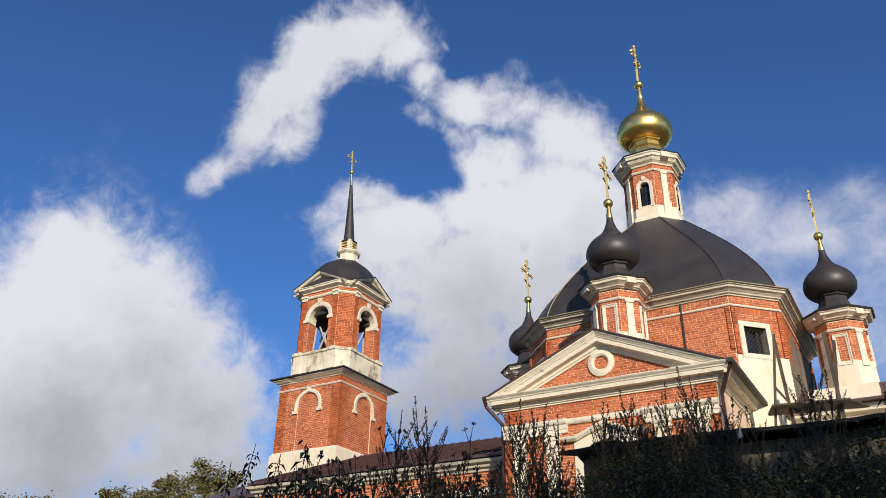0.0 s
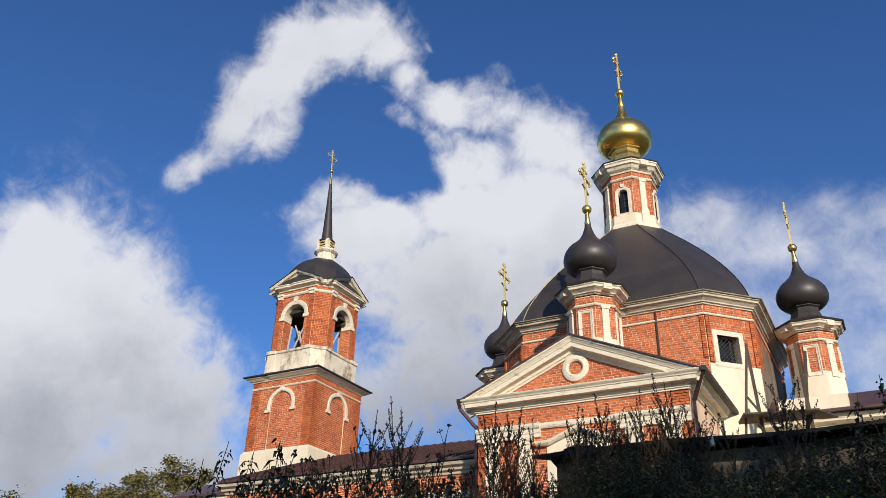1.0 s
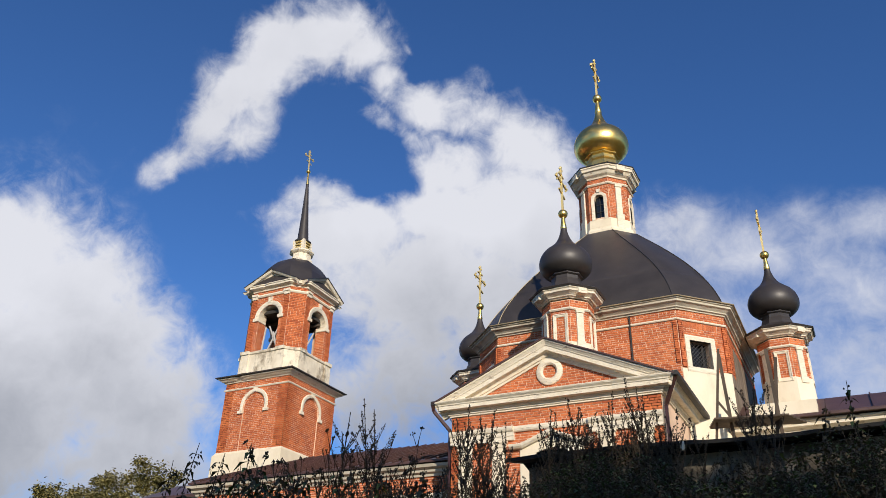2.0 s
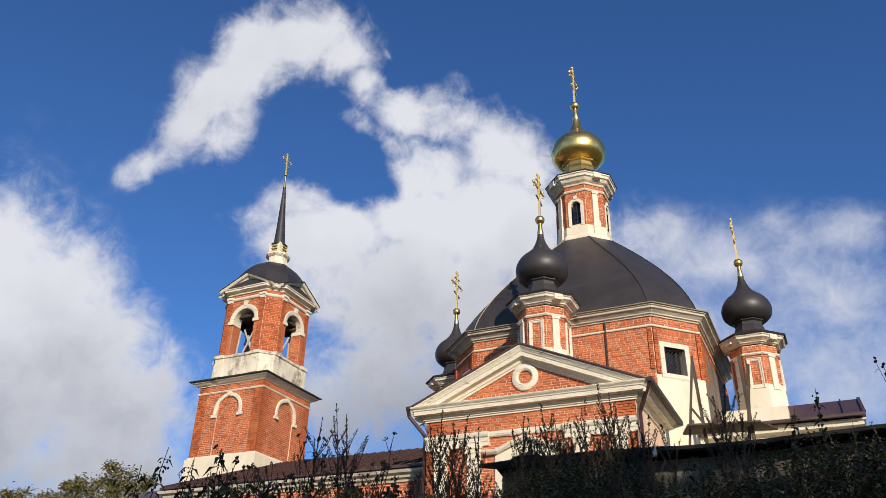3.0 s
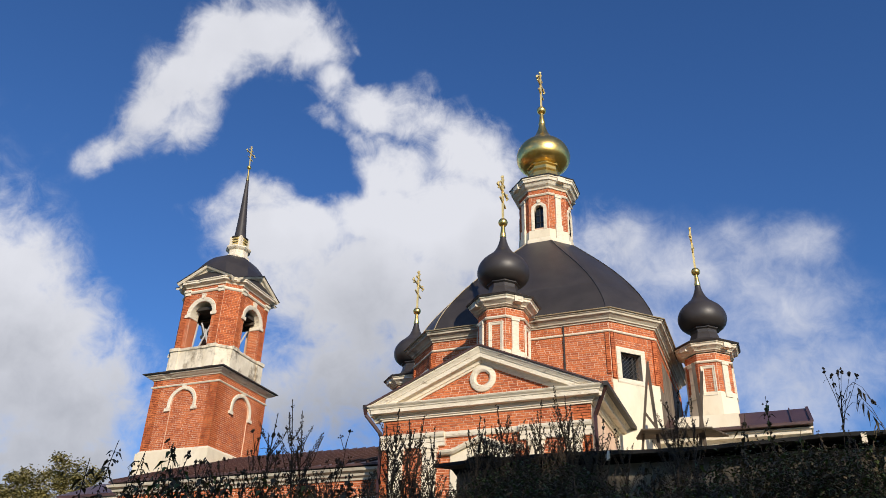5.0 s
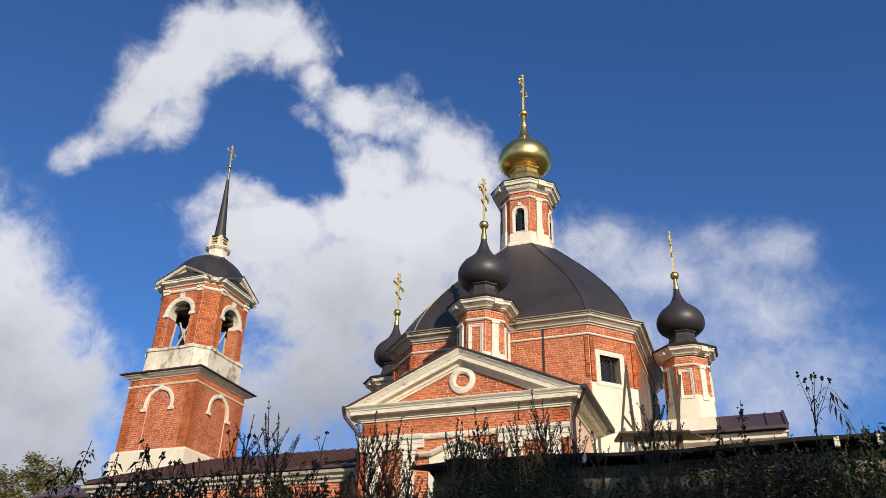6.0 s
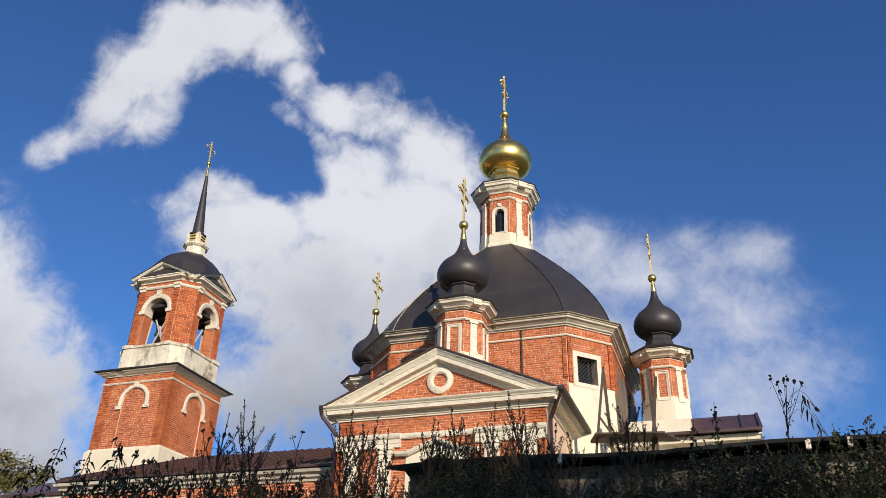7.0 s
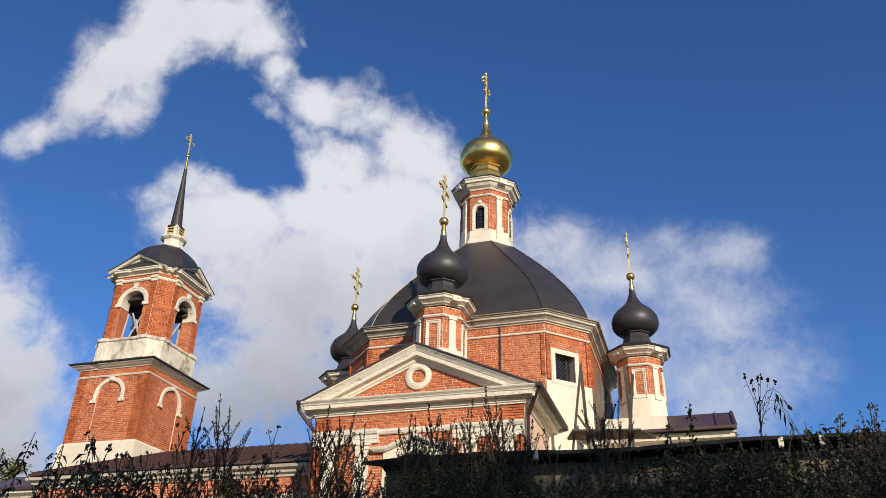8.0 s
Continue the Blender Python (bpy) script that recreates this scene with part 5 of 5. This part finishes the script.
    solid("seed_fluff", dv, df, WEED_DARK, root, kind="stuff")
    return root


EYE = Vector((0.0, 0.58, 1.87))


def plant(kind, az, el, dist, seed, lean=0.0):
    """A weed whose top stands in a direction from the path, at a distance."""
    x, y = EYE.x - math.sin(radians(az)) * dist, EYE.y + math.cos(radians(az)) * dist
    z0 = height_at(x, y) - 0.03
    top = EYE.z + dist * math.tan(radians(el))
    return weed(kind, (x, y, z0), top - z0, seed, lean)


TALL = [("leafy", 44.7, 13.6, 5.2), ("leafy", 41.2, 13.9, 5.3), ("umbel", 39.8, 15.2, 5.4), ("spire", 33.6, 17.5, 5.3), ("umbel", 35.3, 17.3, 5.4), ("umbel", 36.4, 15.9, 5.5),
        ("umbel", 30.1, 15.8, 5.7), ("umbel", 28.9, 15.7, 5.8), ("spire", 25.8, 17.4, 5.7), ("spire", 23.9, 17.0, 5.8), ("spire", 19.8, 17.1, 6.0), ("spire", 18.6, 17.9, 6.1), ("spire", 17.7, 17.2, 6.2),
        ("spire", 14.4, 19.2, 6.2), ("spire", 13.2, 17.6, 6.3), ("spire", 15.6, 17.4, 6.3), ("spire", 10.9, 16.8, 6.3), ("spire", 5.5, 18.8, 6.4), ("leafy", 1.3, 16.7, 6.3), ("leafy", -0.2, 17.7, 6.0),
        ("fan", -5.2, 19.1, 5.8), ("umbel", -9.0, 17.4, 5.85), ("leafy", -7.4, 15.7, 5.9), ("spire", -9.3, 15.3, 6.4), ("spire", -10.8, 16.0, 6.2), ("spire", -11.7, 16.3, 6.3), ("leafy", 46.2, 12.3, 5.2), ("leafy", 42.9, 13.1, 5.3)]
for k, (kind, az, el, dist) in enumerate(TALL):
    plant(kind, az, el, dist, 500 + k)
    if kind == "spire":
        plant(kind, az + 0.9, el - 1.0, dist + 0.15, 560 + k)
        plant(kind, az - 0.8, el - 0.7, dist + 0.1, 600 + k)
rng = random.Random(5)
for k in range(95):
    az = rng.uniform(-16, 50)
    limit = 10.6 if az > 44 else 12.6 if az > 38 else 13.6
    plant(rng.choice(("spire", "leafy", "spire", "umbel", "leafy")), az, limit - 3.4 * rng.random() ** 0.8, rng.uniform(4.6, 7.2), 700 + k, rng.uniform(-0.1, 0.1))

for k in range(45):
    plant(rng.choice(("leafy", "leafy", "spire")), rng.uniform(30, 43), 12.9 - 2.4 * rng.random(), rng.uniform(4.9, 6.2), 1100 + k, rng.uniform(-0.12, 0.12))
for k in range(70):
    az = rng.uniform(-16, 22)
    plant(rng.choice(("spire", "spire", "leafy")), az, (13.6 if az > 2 else 14.6) - 2.6 * rng.random(), rng.uniform(5.6, 7.2), 900 + k, rng.uniform(-0.12, 0.12))

for k in range(75):
    az = rng.uniform(-17, 9)
    plant(rng.choice(("spire", "leafy", "leafy")), az, (15.4 if az < 4 else 14.4) - 2.2 * rng.random(), rng.uniform(5.4, 7.2), 1300 + k, rng.uniform(-0.12, 0.12))

# Low leafy undergrowth on the bank
rng = random.Random(9)
green, dry = ([], []), ([], [])
for k in range(140000):
    az = radians(rng.uniform(-22, 56))
    dist = rng.uniform(4.6, 7.7)
    x, y = EYE.x - math.sin(az) * dist, EYE.y + math.cos(az) * dist
    g = height_at(x, y)
    a2 = rng.uniform(0, 6.28)
    patch = 1.0 + 0.35 * noise.noise((x * 0.9, y * 0.9, 3.0))
    bush = 0.06 * math.exp(-((math.degrees(az) - 14) / 7) ** 2) + 0.14 * math.exp(-((math.degrees(az) + 3) / 8) ** 2) * (1 if k % 3 else 0)
    z = g + patch * (1.1 + bush + (0.12 if math.degrees(az) < 4 else 0.0)) * (0.35 + 0.65 * rng.random())
    ln = rng.uniform(0.025, 0.07)
    verts, faces = green if noise.noise((x * 1.4, y * 1.4, 8.0)) + rng.uniform(-0.3, 0.3) > 0.05 else dry
    blade(verts, faces, (x, y, z), (math.cos(a2), math.sin(a2), rng.uniform(0.1, 1.3)), (-math.sin(a2), math.cos(a2), 0), ln, ln * rng.uniform(0.16, 0.4), 0.8)
scrub = thing("undergrowth", (0, 6, 1.8), "dense dark green nettles and leaves on the bank", "undergrowth", kind="stuff")
solid("foliage", *green, LEAF, scrub, kind="stuff")
solid("dry_foliage", *dry, LEAF_DRY, scrub, "withered brown leaves", kind="stuff")
verts, faces = [], []
for k in range(420):
    az = radians(rng.uniform(-22, 56))
    dist = rng.uniform(3.8, 7.3)
    x, y = EYE.x - math.sin(az) * dist, EYE.y + math.cos(az) * dist
    g = height_at(x, y)
    h = rng.uniform(0.6, 1.15)
    stalk(verts, faces, [(x, y, g - 0.02), (x + rng.uniform(-0.1, 0.1), y, g + h * 0.6), (x + rng.uniform(-0.2, 0.2), y + rng.uniform(-0.1, 0.1), g + h)], 0.005, 0.002)
solid("stalks", verts, faces, WEED_STEM, scrub, kind="stuff")


# Trees
def tree(at, height, spread, seed, leaves, leaf_size, label):
    rng = random.Random(seed)
    root = thing("tree", at, label, "tree", "trees")
    sv, sf, lv, lf = [], [], [], []
    at = Vector(at)
    trunk = [at + Vector((0.15 * math.sin(k * 1.1 + seed), 0.15 * math.cos(k * 0.9), height * 0.92 * k / 8)) for k in range(9)]
    stalk(sv, sf, trunk, height * 0.022, height * 0.003)
    clumps = []
    for k in range(34):
        t = 0.22 + 0.74 * k / 34
        az = k * 2.4 + rng.uniform(-0.4, 0.4)
        p0 = trunk[0].lerp(trunk[-1], t)
        reach = spread * (0.3 + 0.75 * math.sqrt(max(0.0, 1 - ((t - 0.5) / 0.52) ** 2))) * rng.uniform(0.6, 1.1)
        p1 = p0 + Vector((math.cos(az) * reach, math.sin(az) * reach, reach * rng.uniform(0.3, 0.8)))
        pm = (p0 + p1) / 2 + Vector((0, 0, -reach * 0.08))
        stalk(sv, sf, [p0, pm, p1], height * 0.006, height * 0.0015)
        for f in (0.55, 0.8, 1.0):
            clumps.append((p0.lerp(p1, f), reach * rng.uniform(0.25, 0.42)))
    clumps.append((trunk[-1], spread * 0.25))
    for k in range(leaves):
        c, r = rng.choice(clumps)
        d = Vector((rng.gauss(0, 1), rng.gauss(0, 1), rng.gauss(0, 0.9)))
        p = c + d * r * 0.55
        a2 = rng.uniform(0, 6.28)
        blade(lv, lf, p, (math.cos(a2), math.sin(a2), rng.uniform(-0.5, 0.6)), (-math.sin(a2), math.cos(a2), rng.uniform(-0.4, 0.4)), leaf_size * rng.uniform(0.6, 1.3), leaf_size * 0.55, 0.5)
    solid("trunk", sv, sf, BARK, root)
    solid("crown", lv, lf, TREE_LEAF, root)
    return root


for k, (az, el, dist, spread) in enumerate(((52.1, 10.7, 62, 2.2), (49.2, 11.8, 60, 1.9), (46.4, 12.6, 58, 1.9), (57.8, 9.4, 66, 2.4), (44.3, 10.6, 64, 1.7))):
    x, y = -math.sin(radians(az)) * dist, math.cos(radians(az)) * dist
    z0 = height_at(x, y) - 0.1
    tree((x, y, z0), EYE.z + dist * math.tan(radians(el)) - z0, spread, 40 + k, 17000, 0.24, "autumn tree with yellowing green leaves beyond the church")
# trees on the far side of the lane, which shade the bank
shade_tree = tree((10.7, -9.4, 0.2), 13.0, 4.2, 90, 2600, 0.5, "tall leafy tree across the lane shading the bank")
for k, s in enumerate((-12, -5.5, 11)):
    copy_thing(shade_tree, pose(12.5 + 0.68 * s + (2.2 if k % 2 else 0), -8.0 + 0.73 * s - (2.2 if k % 2 else 0), 0.2, 0, 0, 70 * k))

# ==== bricks of the pedimented front, one by one ====
singles, rest = [], []
for laid, to in ((FRONT, ARM_TO), (GABLE, tilted)):
    for b in laid:
        long_one = abs((b[1] - b[0]) - (LENGTH - JOINT)) < 0.02
        front_near = b[2] > 8.44 or laid is GABLE
        (singles if long_one and front_near and len(singles) < 300 else rest).append((b, to))
verts, faces = [], []
for b, to in rest:
    bricks_mesh([b], to, verts, faces)
solid("brickwork", verts, faces, BRICK, church, "courses of red brick with light joints", kind="stuff")
hl, hh = (LENGTH - JOINT) / 2, (COURSE - JOINT) / 2
me = bpy.data.meshes.new("brick")
me.from_pydata([(sx * hl, y, sz * hh) for y in (0.02, -0.011) for sx, sz in ((-1, -1), (1, -1), (1, 1), (-1, 1))], [], [(4, 5, 6, 7), (0, 1, 5, 4), (1, 2, 6, 5), (2, 3, 7, 6), (3, 0, 4, 7)])
me.materials.append(BRICK_ONE)
for b, to in singles:
    ob = new("brick", me)
    ob.parent = church
    ob.location = Vector(to((b[0] + b[1]) / 2, (b[2] + b[3]) / 2, b[4] - 0.009)) - ROOT[church]
